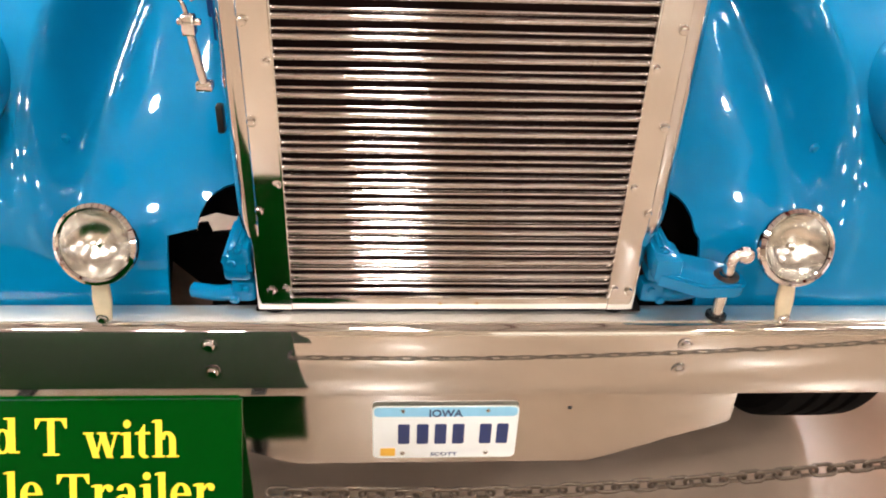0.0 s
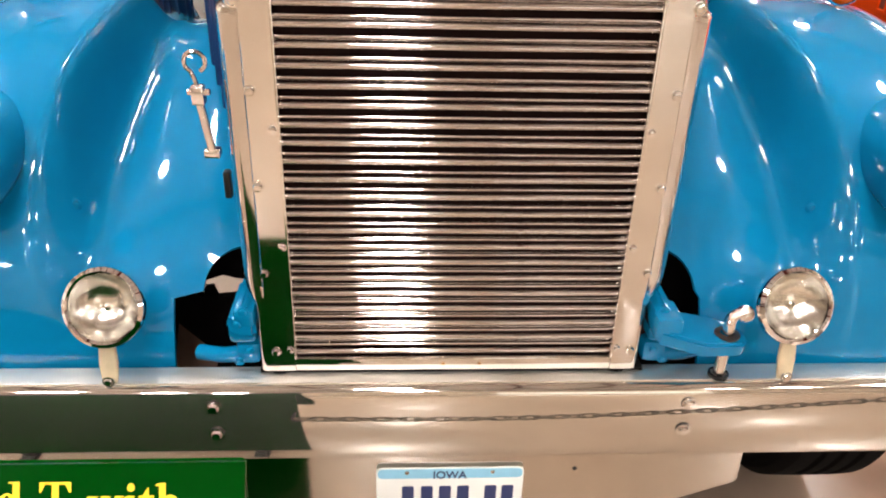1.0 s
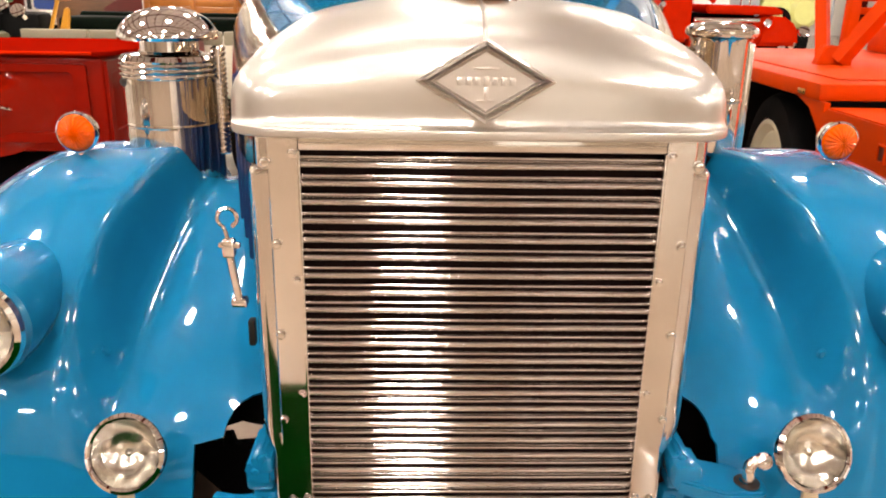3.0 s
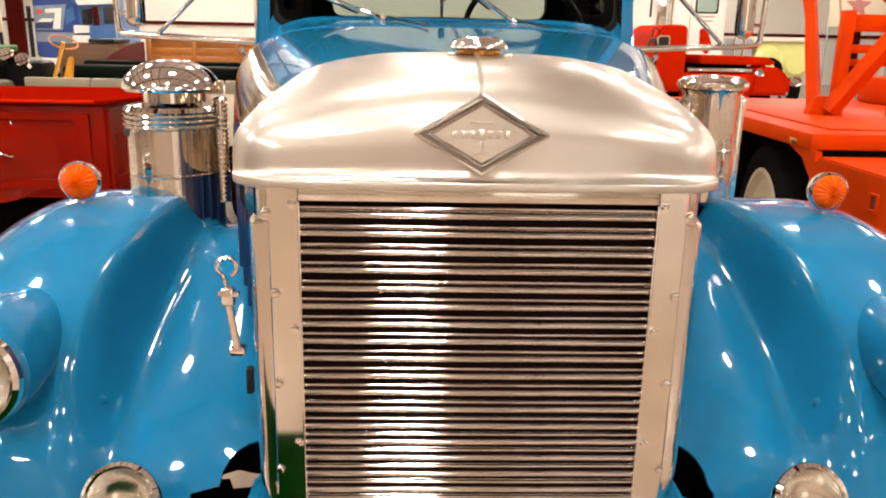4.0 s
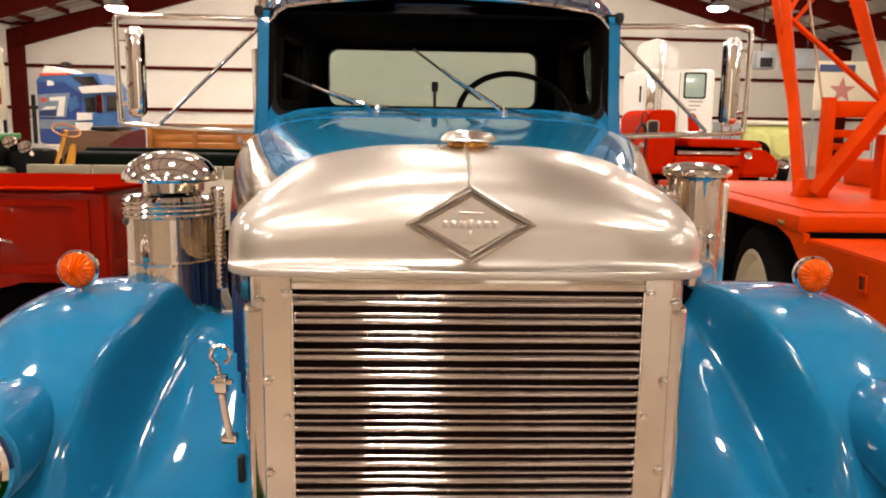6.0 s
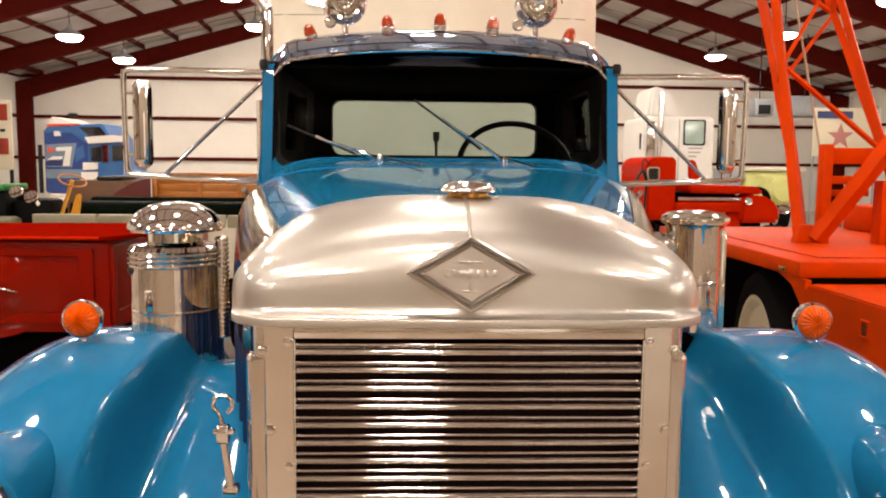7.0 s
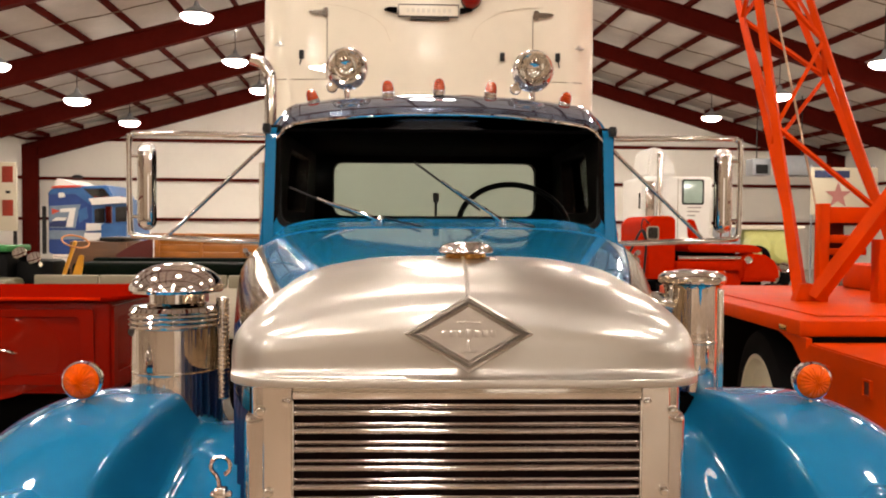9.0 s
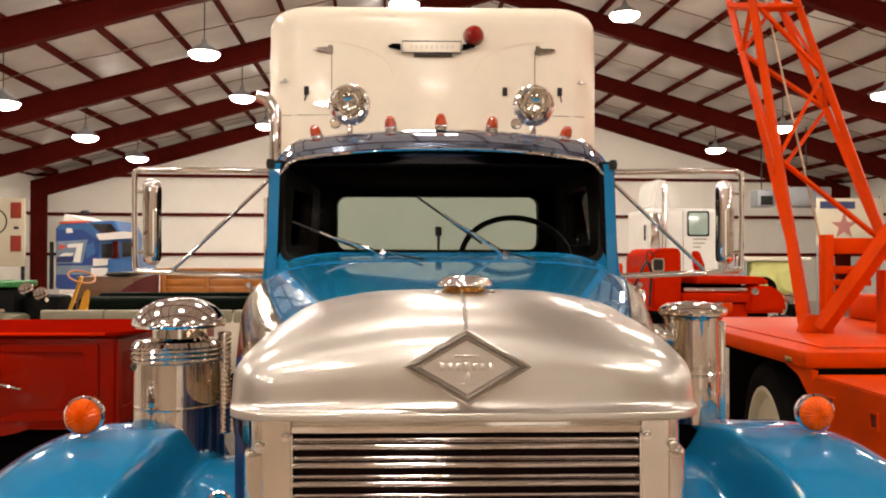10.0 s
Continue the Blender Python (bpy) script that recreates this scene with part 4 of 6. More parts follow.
    for sg in (-1, 1):
        sl = new("spotlight"); sl.parent = cab; sl["label"] = "chrome ball spotlight on the roof"
        x, y, z = sg * .381, 1.93, 2.408
        m = pose(x, y, z, 90)
        a = [(.087 * math.cos(t), .087 * math.sin(t)) for t in np.linspace(.62, -math.pi / 2 + .001, 24)]
        part("shell", lathe(B(), [(max(r, 0), h) for r, h in a], 48, m), CHROME, sl)
        part("ring", lathe(B(), [(.069, .049), (.073, .052), (.070, .058), (.062, .056)], 48, m), CHROME, sl)
        part("lens", lathe(B(), [(.064, .052), (.05, .060), (.028, .066), (0, .068)], 36, m), LENS, sl, "clear glass lens")
        part("reflector", lathe(B(), [(.063, .050), (.05, .02), (.028, .0), (0, -.006)], 36, m), CHROME, sl)
        part("stem", tube(B(), [(x, y, z - .08), (x, y, z - .14)], .012, 12), CHROME, sl)
        part("foot", lathe(B(), [(0, 0), (.03, 0), (.03, .008), (.014, .016), (0, .018)], 20, pose(x, y, z - .145)), CHROME, sl)
        part("elbow", lathe(B(), [(0, -.012), (.02, -.01), (.024, 0), (.02, .01), (0, .012)], 18, pose(x - sg * -.06 if sg < 0 else x - .07, y, z - .075, 90)), CHROME, sl)
    # exhaust stack
    st = smooth_line([(-.940, 3.3, 2.0), (-.940, 3.3, 2.56), (-.945, 3.3, 2.63), (-.985, 3.3, 2.695), (-1.05, 3.3, 2.725)], 8)
    stack = part("exhaust_pipe", tube(B(), [(-.94, 3.3, .9)] + st, .036, 20, cap=False), CHROME, truck, "chrome exhaust stack with a curved tip")
    part("heat_shield", tube(B(), [(-.94, 3.25, 1.2), (-.94, 3.25, 2.12)], .058, 20), STEEL, stack)
    # mirrors
    for sg in (-1, 1):
        mi = new("side_mirror"); mi.parent = cab; mi["label"] = "tall chrome mirror on a tube bracket"
        loop = smooth_line([(sg * .70, 2.1, 2.150), (sg * 1.0, 2.1, 2.155), (sg * 1.27, 2.1, 2.157), (sg * 1.31, 2.1, 2.148), (sg * 1.325, 2.1, 2.115), (sg * 1.322, 2.1, 1.76), (sg * 1.312, 2.1, 1.728), (sg * 1.28, 2.1, 1.716), (sg * 1.0, 2.1, 1.703), (sg * .70, 2.1, 1.690)], 5)
        part("bracket", tube(B(), loop, .0125, 14), CHROME, mi)
        part("brace", tube(B(), [(sg * .70, 2.06, 2.145), (sg * 1.155, 2.09, 1.722)], .0085, 12), CHROME, mi)
        cx = sg * 1.256
        rows = []
        for z, q in [(1.742 + .04 * (1 - math.cos(a)), math.sin(a)) for a in np.linspace(.1, math.pi / 2, 7)] + [(2.118 - .04 * (1 - math.cos(a)), math.sin(a)) for a in np.linspace(math.pi / 2, .1, 7)]:
            rows.append([(cx + .043 * q * math.cos(b), 2.115 - .038 * q * math.sin(b), z) for b in np.linspace(math.pi, 0, 17)])
        bm = B(); vs = grid(bm, rows); bm.faces.new(vs[0]); bm.faces.new(vs[-1])
        bm.faces.new([r[0] for r in vs] + [r[-1] for r in vs[::-1]]); bmesh.ops.recalc_face_normals(bm, faces=bm.faces)
        bmesh.ops.transform(bm, matrix=Matrix.Translation((cx, 2.1, 0)) @ pose(0, 0, 0, 0, 0, sg * 10) @ Matrix.Translation((-cx, -2.1, 0)), verts=bm.verts)
        part("back_shell", bm, CHROME, mi)
        for z in (1.80, 2.06):
            part("clamp", tube(B(), [(cx, 2.1, z), (sg * 1.325, 2.1, z)], .008, 10), CHROME, mi)
    # frame and lower body
    part("chassis", box(box(B(), -.43, -.35, .06, 4.6, .60, .76, .005), .35, .43, .06, 4.6, .60, .76, .005), DARK, truck)
    # engine_bay: solid near-black block in place of the shade in there
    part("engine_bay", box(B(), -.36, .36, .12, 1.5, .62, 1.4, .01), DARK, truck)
    part("lower_cab", box(B(), -.69, .69, 1.55, 2.95, .6, 1.05, .03), BLUE, truck)


# Brown lining coloured almost black, to give the cab its unlit look.
LINING = mat("shade_darkened_lining", (0.006, 0.004, 0.003), 0.7, spec=0.03, var=0.25, scale=5)
BRACKETDARK = mat("dark_steel_clamp", (.05, .04, .035), .4, .6, var=.3, scale=20)
REFLECTOR = mat("silvered_reflector", (0.92, 0.89, 0.84), 0.17, 1.0, var=0.05, scale=40, bump=0.4, bump_scale=80)
SATIN = mat("satin_aluminium", (0.86, 0.83, 0.78), 0.48, 1.0, var=0.06, scale=6, rough_var=0.3)
APRON = mat("polished_plate", (0.68, 0.635, 0.57), 0.08, 1.0, var=0.05, scale=3, bump=0.015, bump_scale=9, rough_var=0.4)
BUMPER = mat("polished_bumper", (0.70, 0.655, 0.59), 0.045, 0.95, var=0.05, scale=3, bump=0.01, bump_scale=6, rough_var=0.5)
# Blue roof paint, its pale reflections mixed into a metallic base colour.
ROOFBLUE = mat("blue_roof_with_reflection", (0.30, 0.38, 0.54), 0.06, 0.9, var=0.05, scale=3, coat=1.0)
MARKER = mat("red_orange_glass", (0.42, 0.040, 0.004), 0.2, var=0.35, scale=60, coat=0.5, bump=0.2, bump_scale=150)
WINDSCREEN = thin_glass("windscreen_glass", (0.88, 0.92, 0.88), 1.045)
REARGLASS = thin_glass("tinted_rear_glass", (0.70, 0.78, 0.80))
build_shell()
build_nose()
build_hood()
for sg in (-1, 1):
    build_fender(sg)
    build_fog_lamp(sg)
build_bumper()
build_air_cleaner()
build_hose()
build_cab()


def lettering(text, x0, x1, z0, z1, y, material, parent, name="lettering", depth=.0006):
    """Raised letters fitted into a rectangle that faces -y."""
    cu = bpy.data.curves.new(name, "FONT")
    cu.body, cu.extrude, cu.offset = text, .01, .022
    ob = bpy.data.objects.new(name, cu)
    scene.collection.objects.link(ob)
    bpy.context.view_layer.update()
    me = bpy.data.meshes.new_from_object(ob.evaluated_get(bpy.context.evaluated_depsgraph_get()))
    bpy.data.objects.remove(ob)
    co = [v.co.copy() for v in me.vertices]
    a = [min(c[i] for c in co) for i in range(3)]
    b = [max(c[i] for c in co) for i in range(3)]
    for v in me.vertices:
        u, w, h = [(v.co[i] - a[i]) / max(1e-9, b[i] - a[i]) for i in range(3)]
        v.co = (x0 + u * (x1 - x0), y - h * depth, z0 + w * (z1 - z0))
    me.materials.clear()
    me.materials.append(material)
    o = new(name, me)
    o.parent = parent
    return o


# number plate under the bumper
plate = new("number_plate"); plate.parent = truck; plate["label"] = "white number plate with a blue top band"
bm = B(); prism(bm, ring_outline(-.1535, .1535, .367, .519, .012), -.0120, -.0100, "y")
part("plate_sheet", bm, PLATE, plate)
bm = B(); prism(bm, ring_outline(-.1505, .1505, .490, .516, .010), -.0126, -.0118, "y")
part("band", bm, SKYBLUE, plate)
lettering("IOWA", -.035, .035, .489, .510, -.0126, NAVY, plate)
lettering("SCOTT", -.03, .028, .373, .383, -.0121, NAVY, plate)
for x in (-.088, -.048, -.010, .028, .086, .122):
    bm = B(); prism(bm, ring_outline(x - .0125, x + .0125, .410, .468, .004), -.0130, -.0118, "y")
    part("print_bar", bm, NAVY, plate)
bm = B(); prism(bm, ring_outline(-.138, -.106, .374, .397, .003), -.0128, -.0118, "y")
part("sticker", bm, mat("yellow_sticker", (.8, .45, .05), .4), plate)
for x, z in ((-.09, .506), (.088, .506), (-.09, .381), (.09, .381)):
    part("plate_screw", dome(B(), (x, -.012, z), .0045), STEEL, plate)

# ---- sign and chain before the truck ----
sign = thing("sign_board", "green display sign with yellow lettering on a sloping face", "sign", at=(0, -.35, 0))
SM = pose(0, 0, 0.861, -30)
bm = B(); prism(bm, ring_outline(-1.2, -0.333, -.52, .0, .004), 0, .006, "y")
o = part("board", bm, GREEN, sign); o.matrix_basis = SM
bm = B(); prism(bm, [(-1.2, -.522), (-0.333, -.522), (-0.331, -.52), (-0.331, .003), (-1.2, .003), (-1.2, .0004), (-0.3336, .0004), (-0.3336, -.52), (-1.2, -.52)], -.001, .008, "y")
o = part("edge_trim", bm, GREEN, sign); o.matrix_basis = SM


def bar_shape(x0, x1, z0, z1):
    return [(x0, z0), (x1, z0), (x1, z1), (x0, z1)]


def slant_shape(x0, z0, x1, z1, w):
    return [(x0, z0), (x0 + w, z0), (x1 + w, z1), (x1, z1)]


def band_shape(cx, cz, rx, rz, a0, a1, tv, th):
    """Part of a ring that is thick at its sides and thin above and below."""
    arc = [(math.cos(radians(a)), math.sin(radians(a))) for a in np.linspace(a0, a1, 14)]
    return [(cx + rx * c, cz + rz * q) for c, q in arc] + [(cx + (rx - tv) * c, cz + (rz - th) * q) for c, q in arc[::-1]]


def dot_shape(cx, cz, r):
    return [(cx + r * math.cos(a), cz + r * math.sin(a)) for a in np.linspace(0, 2 * math.pi, 14, endpoint=False)]


FLAG = [(.01, .41), (.09, .415), (.09, .46), (.01, .435)]
SERIF = {
    "i": (.29, [bar_shape(.08, .21, 0, .46), bar_shape(.02, .27, 0, .03), FLAG, dot_shape(.145, .61, .075)]),
    "l": (.29, [bar_shape(.08, .21, 0, .68), bar_shape(.02, .27, 0, .03), [(p, q + .22) for p, q in FLAG]]),
    "h": (.56, [bar_shape(.08, .21, 0, .68), bar_shape(.02, .265, 0, .03), bar_shape(.305, .55, 0, .03), [(p, q + .22) for p, q in FLAG], bar_shape(.36, .49, 0, .31), band_shape(.31, .29, .18, .18, 0, 165, .13, .055)]),
    "t": (.34, [[(.09, .06), (.21, .06), (.21, .60), (.19, .60), (.09, .46)], bar_shape(.01, .31, .42, .46), band_shape(.215, .11, .125, .12, 180, 305, .12, .05)]),
    "w": (.73, [slant_shape(.19, 0, .04, .46, .13), slant_shape(.22, 0, .36, .46, .05), slant_shape(.46, 0, .31, .46, .13), slant_shape(.49, 0, .63, .46, .05), bar_shape(0, .21, .43, .46), bar_shape(.27, .46, .43, .46), bar_shape(.55, .73, .43, .46)]),
    "T": (.67, [bar_shape(.27, .40, 0, .66), bar_shape(.03, .64, .62, .66), bar_shape(.18, .49, 0, .03), [(.03, .48), (.055, .48), (.14, .63), (.03, .63)], [(.64, .48), (.64, .63), (.53, .63), (.615, .48)]]),
    "d": (.56, [band_shape(.21, .225, .19, .24, 0, 180, .12, .04), band_shape(.21, .225, .19, .24, 180, 360, .12, .04), bar_shape(.32, .45, .0, .68), bar_shape(.24, .33, .65, .68), bar_shape(.44, .53, 0, .03)]),
    "e": (.45, [band_shape(.22, .23, .2, .245, 0, 180, .12, .04), band_shape(.22, .23, .2, .245, 180, 318, .12, .05), bar_shape(.1, .41, .23, .27)]),
    "r": (.43, [bar_shape(.08, .21, 0, .46), bar_shape(.02, .29, 0, .03), FLAG, dot_shape(.36, .385, .065), band_shape(.33, .31, .14, .15, 70, 175, .05, .05)]),
    "a": (.5, [band_shape(.19, .125, .165, .14, 0, 180, .11, .04), band_shape(.19, .125, .165, .14, 180, 360, .11, .04), bar_shape(.285, .415, .04, .33), band_shape(.235, .32, .18, .15, 0, 165, .13, .05), bar_shape(.40, .49, 0, .045)]),
}


def serif_word(text, x0, x1, z0, z1, y, material, parent):
    """Bold letters with serifs, fitted into a rectangle that faces -y."""
    shapes, pen = [], 0.0
    for ch in text:
        step, strokes = SERIF[ch]
        shapes += [[(p + pen, q) for p, q in o] for o in strokes]
        pen += step
    xs, zs = [p for o in shapes for p, _ in o], [q for o in shapes for _, q in o]
    bm = B()
    for k, o in enumerate(shapes):
        prism(bm, [(x0 + (p - min(xs)) / (max(xs) - min(xs)) * (x1 - x0), z0 + (q - min(zs)) / (max(zs) - min(zs)) * (z1 - z0)) for p, q in o], y - .0005 - .00005 * (k % 7), y + .0005, "y")
    return part("lettering", bm, material, parent, smooth=False)


for text, x0, x1, z0, z1 in [('d', -0.6846, -0.6471, -0.0742, -0.0219), ('T', -0.6248, -0.5805, -0.0774, -0.0232), ('with', -0.5574, -0.4216, -0.0825, -0.0263), ('ile', -0.6926, -0.6163, -0.1543, -0.1001), ('Trailer', -0.5953, -0.3707, -0.158, -0.1038)]:
    serif_word(text, x0, x1, z0, z1, -.0004, YELLOW, sign).matrix_basis = SM
part("back_panel", prism(B(), ring_outline(-1.2, -0.339, .08, 0.849, .004), .02, .026, "y"), GREEN, sign)
for x in (-1.1, -.48):
    part("foot", box(B(), x - .02, x + .02, -.2, .10, 0, .02, .004), BLACK, sign)
    part("leg", box(B(), x - .012, x + .012, -.01, .018, .02, .5, .003), BLACK, sign)

part("chain_hook", tube(B(), smooth_line([(-.345, .03, .51), (-.345, .09, .51), (-.335, .115, .512), (-.318, .115, .514)], 5), .004, 10), BLACK, sign)

chain = thing("barrier_chain", "dark steel barrier chain of oval links", "chain")


def link_mesh():
    a, b = .0125, .0105
    pts = [(a + b * math.cos(t), b * math.sin(t), 0) for t in np.linspace(-math.pi / 2, math.pi / 2, 7)] + [(-a + b * math.cos(t), b * math.sin(t), 0) for t in np.linspace(math.pi / 2, 3 * math.pi / 2, 7)]
    bm = B(); tube(bm, pts, .0039, 8, closed=True)
    return bm


def chain_z(x):
    return .516 + .105 * max(0, x - .05) ** 1.6 + .05 * max(0, -.05 - x) ** 1.3


CHAINSTEEL = mat("weathered_chain_steel", (.10, .075, .055), .45, .8, var=.3, scale=60)
x, i, first = -.315, 0, None
while x < 1.9:
    z = chain_z(x)
    slope = math.atan2(chain_z(x + .02) - chain_z(x - .02), .04)
    if first is None:
        first = part("link", link_mesh(), CHAINSTEEL, chain)
        o = first
    else:
        o = new("link", first.data)
        o.parent = chain
    o.matrix_basis = Matrix.Translation((x, -.235, z)) @ pose(0, 0, 0, 0, -math.degrees(slope), 0) @ pose(0, 0, 0, 94 + 7 * math.sin(i * 2.1) if i % 2 else 8 + 9 * math.sin(i * 1.7), 0, 0)
    x += .0335 * math.cos(slope)
    i += 1
for x in (1.9,):
    post = thing("stanchion", "black steel barrier post on a round foot", "barrier post", "", (x, -.235, 0))
    part("pole", tube(B(), [(0, 0, .02), (0, 0, chain_z(x) + .06)], .022, 16), BLACK, post)
    part("foot", lathe(B(), [(0, 0), (.15, 0), (.15, .015), (.03, .035), (0, .035)], 32), BLACK, post)

# ---- the trailer ----
trailer = thing("semi_trailer", "cream box trailer with rounded front corners and small hatches", "trailer", at=(0, 4.69, 0))
bm = B()
W, R = 1.285, .26
plan = [(-W, 8.0), (-W, R)] + [(-W + R - R * math.cos(a), R - R * math.sin(a)) for a in np.linspace(0, math.pi / 2, 10)][1:] + [(-.5, -.004), (0, -.006), (.5, -.004)] + [(W - R + R * math.sin(a), R - R * math.cos(a)) for a in np.linspace(0, math.pi / 2, 10)] + [(W, 8.0)]
rows = []
for z, ins in [(1.05, 0), (2.2, 0), (3.3, 0), (3.52, .004)] + [(3.55 + .18 * math.sin(a), .004 + .16 * (1 - math.cos(a))) for a in np.linspace(0.05, math.pi / 2, 9)]:
    rows.append([(x * (1 - ins / W), max(y, 0) + ins if y < 7 else y, z) for x, y in plan])
vs = grid(bm, rows)
bm.faces.new(vs[-1]); bm.faces.new(vs[0][::-1])
bmesh.ops.recalc_face_normals(bm, faces=bm.faces)
part("body", bm, CREAM, trailer, "cream enamelled body")
for sg in (-1, 1):
    # hatch: a raised panel with hinge, catch and latch
    X0, X1 = sorted((sg * .775, sg * 1.0))
    seam = part("hatch_seam", tube(B(), [(sg * .775, -.006, 3.36), (sg * .775, -.006, 2.86), (sg * 1.0, -.001, 2.858), (sg * 1.10, .012, 2.858), (sg * 1.16, .038, 2.858)], .004, 6), SEAM, trailer)
    hinge = new("hinge"); hinge.parent = trailer; hinge["label"] = "chrome strap hinge"
    for z in (3.355, 2.94) if sg < 0 else (3.355,):
        xx = sg * .80 + .01 * (1 - sg)
        part("strap", prism(B(), [(xx - .022, z - .036), (xx + .016, z - .036), (xx + .016, z + .036), (xx - .022, z + .036)], -.026, -.002, "y", .006), STEEL, hinge)
        part("strap", prism(B(), [(xx, z - .020), (xx + sg * .07, z - .020), (xx + sg * .115, z - .006), (xx + sg * .135, z + .004), (xx + sg * .11, z + .016), (xx, z + .020)], -.022, -.002, "y", .004), STEEL, hinge)
    part("catch", box(B(), sg * .965 - .018, sg * .965 + .018, -.016, .0, 3.01, 3.075, .003), BLACK, trailer)
    part("catch_pin", tube(B(), [(sg * .965, -.012, 3.02), (sg * .978, -.014, 2.965)], .005, 8), BLACK, trailer)
    part("clearance_lamp", box(lathe(B(), [(.020, -.01), (.024, .012), (.016, .030), (0, .036)], 20, pose(sg * 1.125, .045, 3.125, 90, 0, sg * 35)), sg * 1.125 - .045, sg * 1.125 + .045, .012, .026, 3.108, 3.122, .004), PEWTER, trailer)
    part("panel_seam", tube(B(), [(sg * (W - .001), R + .02, 1.1), (sg * (W - .001), R + .02, 3.54)], .004, 6), SEAM, trailer)
    arc = [(sg * (.30 + .55 * k), -.006, 3.15 + .27 * math.sqrt(max(0, 1 - (1 - k) ** 2))) for k in np.linspace(0, 1, 14)]
    part("arc_seam", tube(B(), arc, .0014, 6), FAINT, trailer)
part("catch", box(B(), .527, .563, -.016, 0, 3.01, 3.075, .003), BLACK, trailer)
name_board = new("name_plate"); name_board.parent = trailer; name_board["label"] = "white name plate in a dark bracket"
part("bracket", frame_between(B(), ring_outline(-.242, .212, 3.328, 3.422, .006), ring_outline(-.238, .208, 3.3325, 3.4175, .006), -.035, -.02), BRACKETDARK, name_board)
part("under_bar", box(B(), -.15, .14, -.03, -.004, 3.305, 3.3275, .003), BRACKETDARK, name_board)
part("sheet", prism(B(), ring_outline(-.232, .202, 3.338, 3.412, .004), -.03, -.022, "y"), CREAM, name_board)
bm = B()
for k in range(9):
    x = -.17 + k * .039
    box(bm, x - .012, x + .012, -.032, -.029, 3.36, 3.39)
part("print_bar", bm, mat("faded_print", (.66, .61, .51), .5), name_board, smooth=False)
for sg in (-1, 1):
    bm = B(); prism(bm, [(-.015 + sg * .235, 3.355), (-.015 + sg * .335, 3.38), (-.015 + sg * .30, 3.40), (-.015 + sg * .235, 3.40)], -.035, -.002, "y", .004)
    part("end_clip", bm, DARK, name_board)
bm = B(); lathe(bm, [(.072, -.02), (.074, .0), (.068, .03), (.05, .055), (.025, .068), (0, .072)], 36, pose(.305, -.03, 3.468, 90))
bc = part("beacon", bm, RUBY, trailer, "round red beacon lamp")
part("beacon_base", lathe(B(), [(.05, -.045), (.076, -.03), (.078, -.018), (.07, -.012)], 32, pose(.305, -.03, 3.468, 90)), DARK, bc)
for x in (-.8, .8):
    for y in (6.0, 7.2):
        w = new("wheel"); w.parent = trailer
        part("tyre", lathe(B(), [(.28, -.12), (.42, -.14), (.49, -.12), (.5, -.08), (.5, .08), (.49, .12), (.42, .14), (.28, .12)], 40, pose(x, y, .5, 0, 90)), RUBBER, w)
        part("rim", lathe(B(), [(.28, -.1), (.1, -.04), (0, -.04), (0, .04), (.1, .04), (.28, .1)], 32, pose(x, y, .5, 0, 90)), RIM, w)
part("underframe", box(B(), -.5, .5, .3, 7.9, .8, 1.05, .01), DARK, trailer)

# ---- neighbouring vehicles ----
def wheel_part(parent, x, y, r, w, rim, n=40, material=None, k=1.0, turn=0):
    g = new("wheel"); g.parent = parent
    g.matrix_basis = pose(x, y, 0) @ pose(0, 0, 0, 0, 0, turn) @ pose(-x, -y, 0)
    m = pose(x, y, r, 0, 90)
    part("tyre", lathe(B(), [(r * .58 * k, -w), (r * .84, -w * 1.15), (r * .96, -w), (r, -w * .7), (r, w * .7), (r * .96, w), (r * .84, w * 1.15), (r * .58 * k, w)], n, m), RUBBER, g, "black tyre")
    part("rim", lathe(B(), [(r * .62 * k, -w * 1.08), (r * .58 * k, -w * 1.08), (r * .52 * k, -w * .8), (r * .30, -w * .7), (r * .28, -w * .8), (0, -w * .8), (0, w * .3), (r * .3, w * .3), (r * .54, w * .4), (r * .6, w)], n, m), rim, g)
    part("hub", lathe(B(), [(0, -w * 1.15), (r * .14, -w * 1.1), (r * .2, -w * .78), (0, -w * .7)], 24, m), material or ORANGE, g)
    nut = None
    for j in range(8):
        a = j * math.pi / 4
        if nut is None:
            nut = part("lug_nut", lathe(B(), [(0, 0), (.016, 0), (.016, -.02), (.012, -.026), (0, -.026)], 6), material or ORANGE, g)
            o = nut
        else:
            o = new("lug_nut", nut.data); o.parent = g
        o.matrix_basis = pose(x - w * .7, y + r * .38 * math.cos(a), r + r * .38 * math.sin(a), 0, 90)


# dark red flatbed beside the truck
REDGLOSS = mat("glossy_dark_red", (0.20, 0.005, 0.001), 0.35, var=0.1, scale=2, coat=0.35, spec=0.0)
red = thing("red_truck", "dark red vintage truck with a panelled steel body", "truck", at=(0, 3.46, 0))
bm = B(); box(bm, -4.2, -1.93, 0, .9, .74, 1.30, .02); part("body", bm, RED, red)
part("top_rail", prism(B(), [(-4.22, -.04), (-1.95, -.04), (-1.90, .0), (-1.78, .31), (-1.95, .75), (-2.2, 1.08), (-4.22, .93)], 1.30, 1.326, "z", .008), MIDRED, red)
part("lip", tube(B(), [(-4.22, -.045, 1.318), (-1.97, -.045, 1.318)], .010, 10), REDBRIGHT, red)
bm = lathe(B(), [(.30 * q, .035 * (1 + math.cos(math.pi * q))) for q in np.linspace(0, 1, 16)], 48)
for v in bm.verts:
    v.co.x *= 1.6
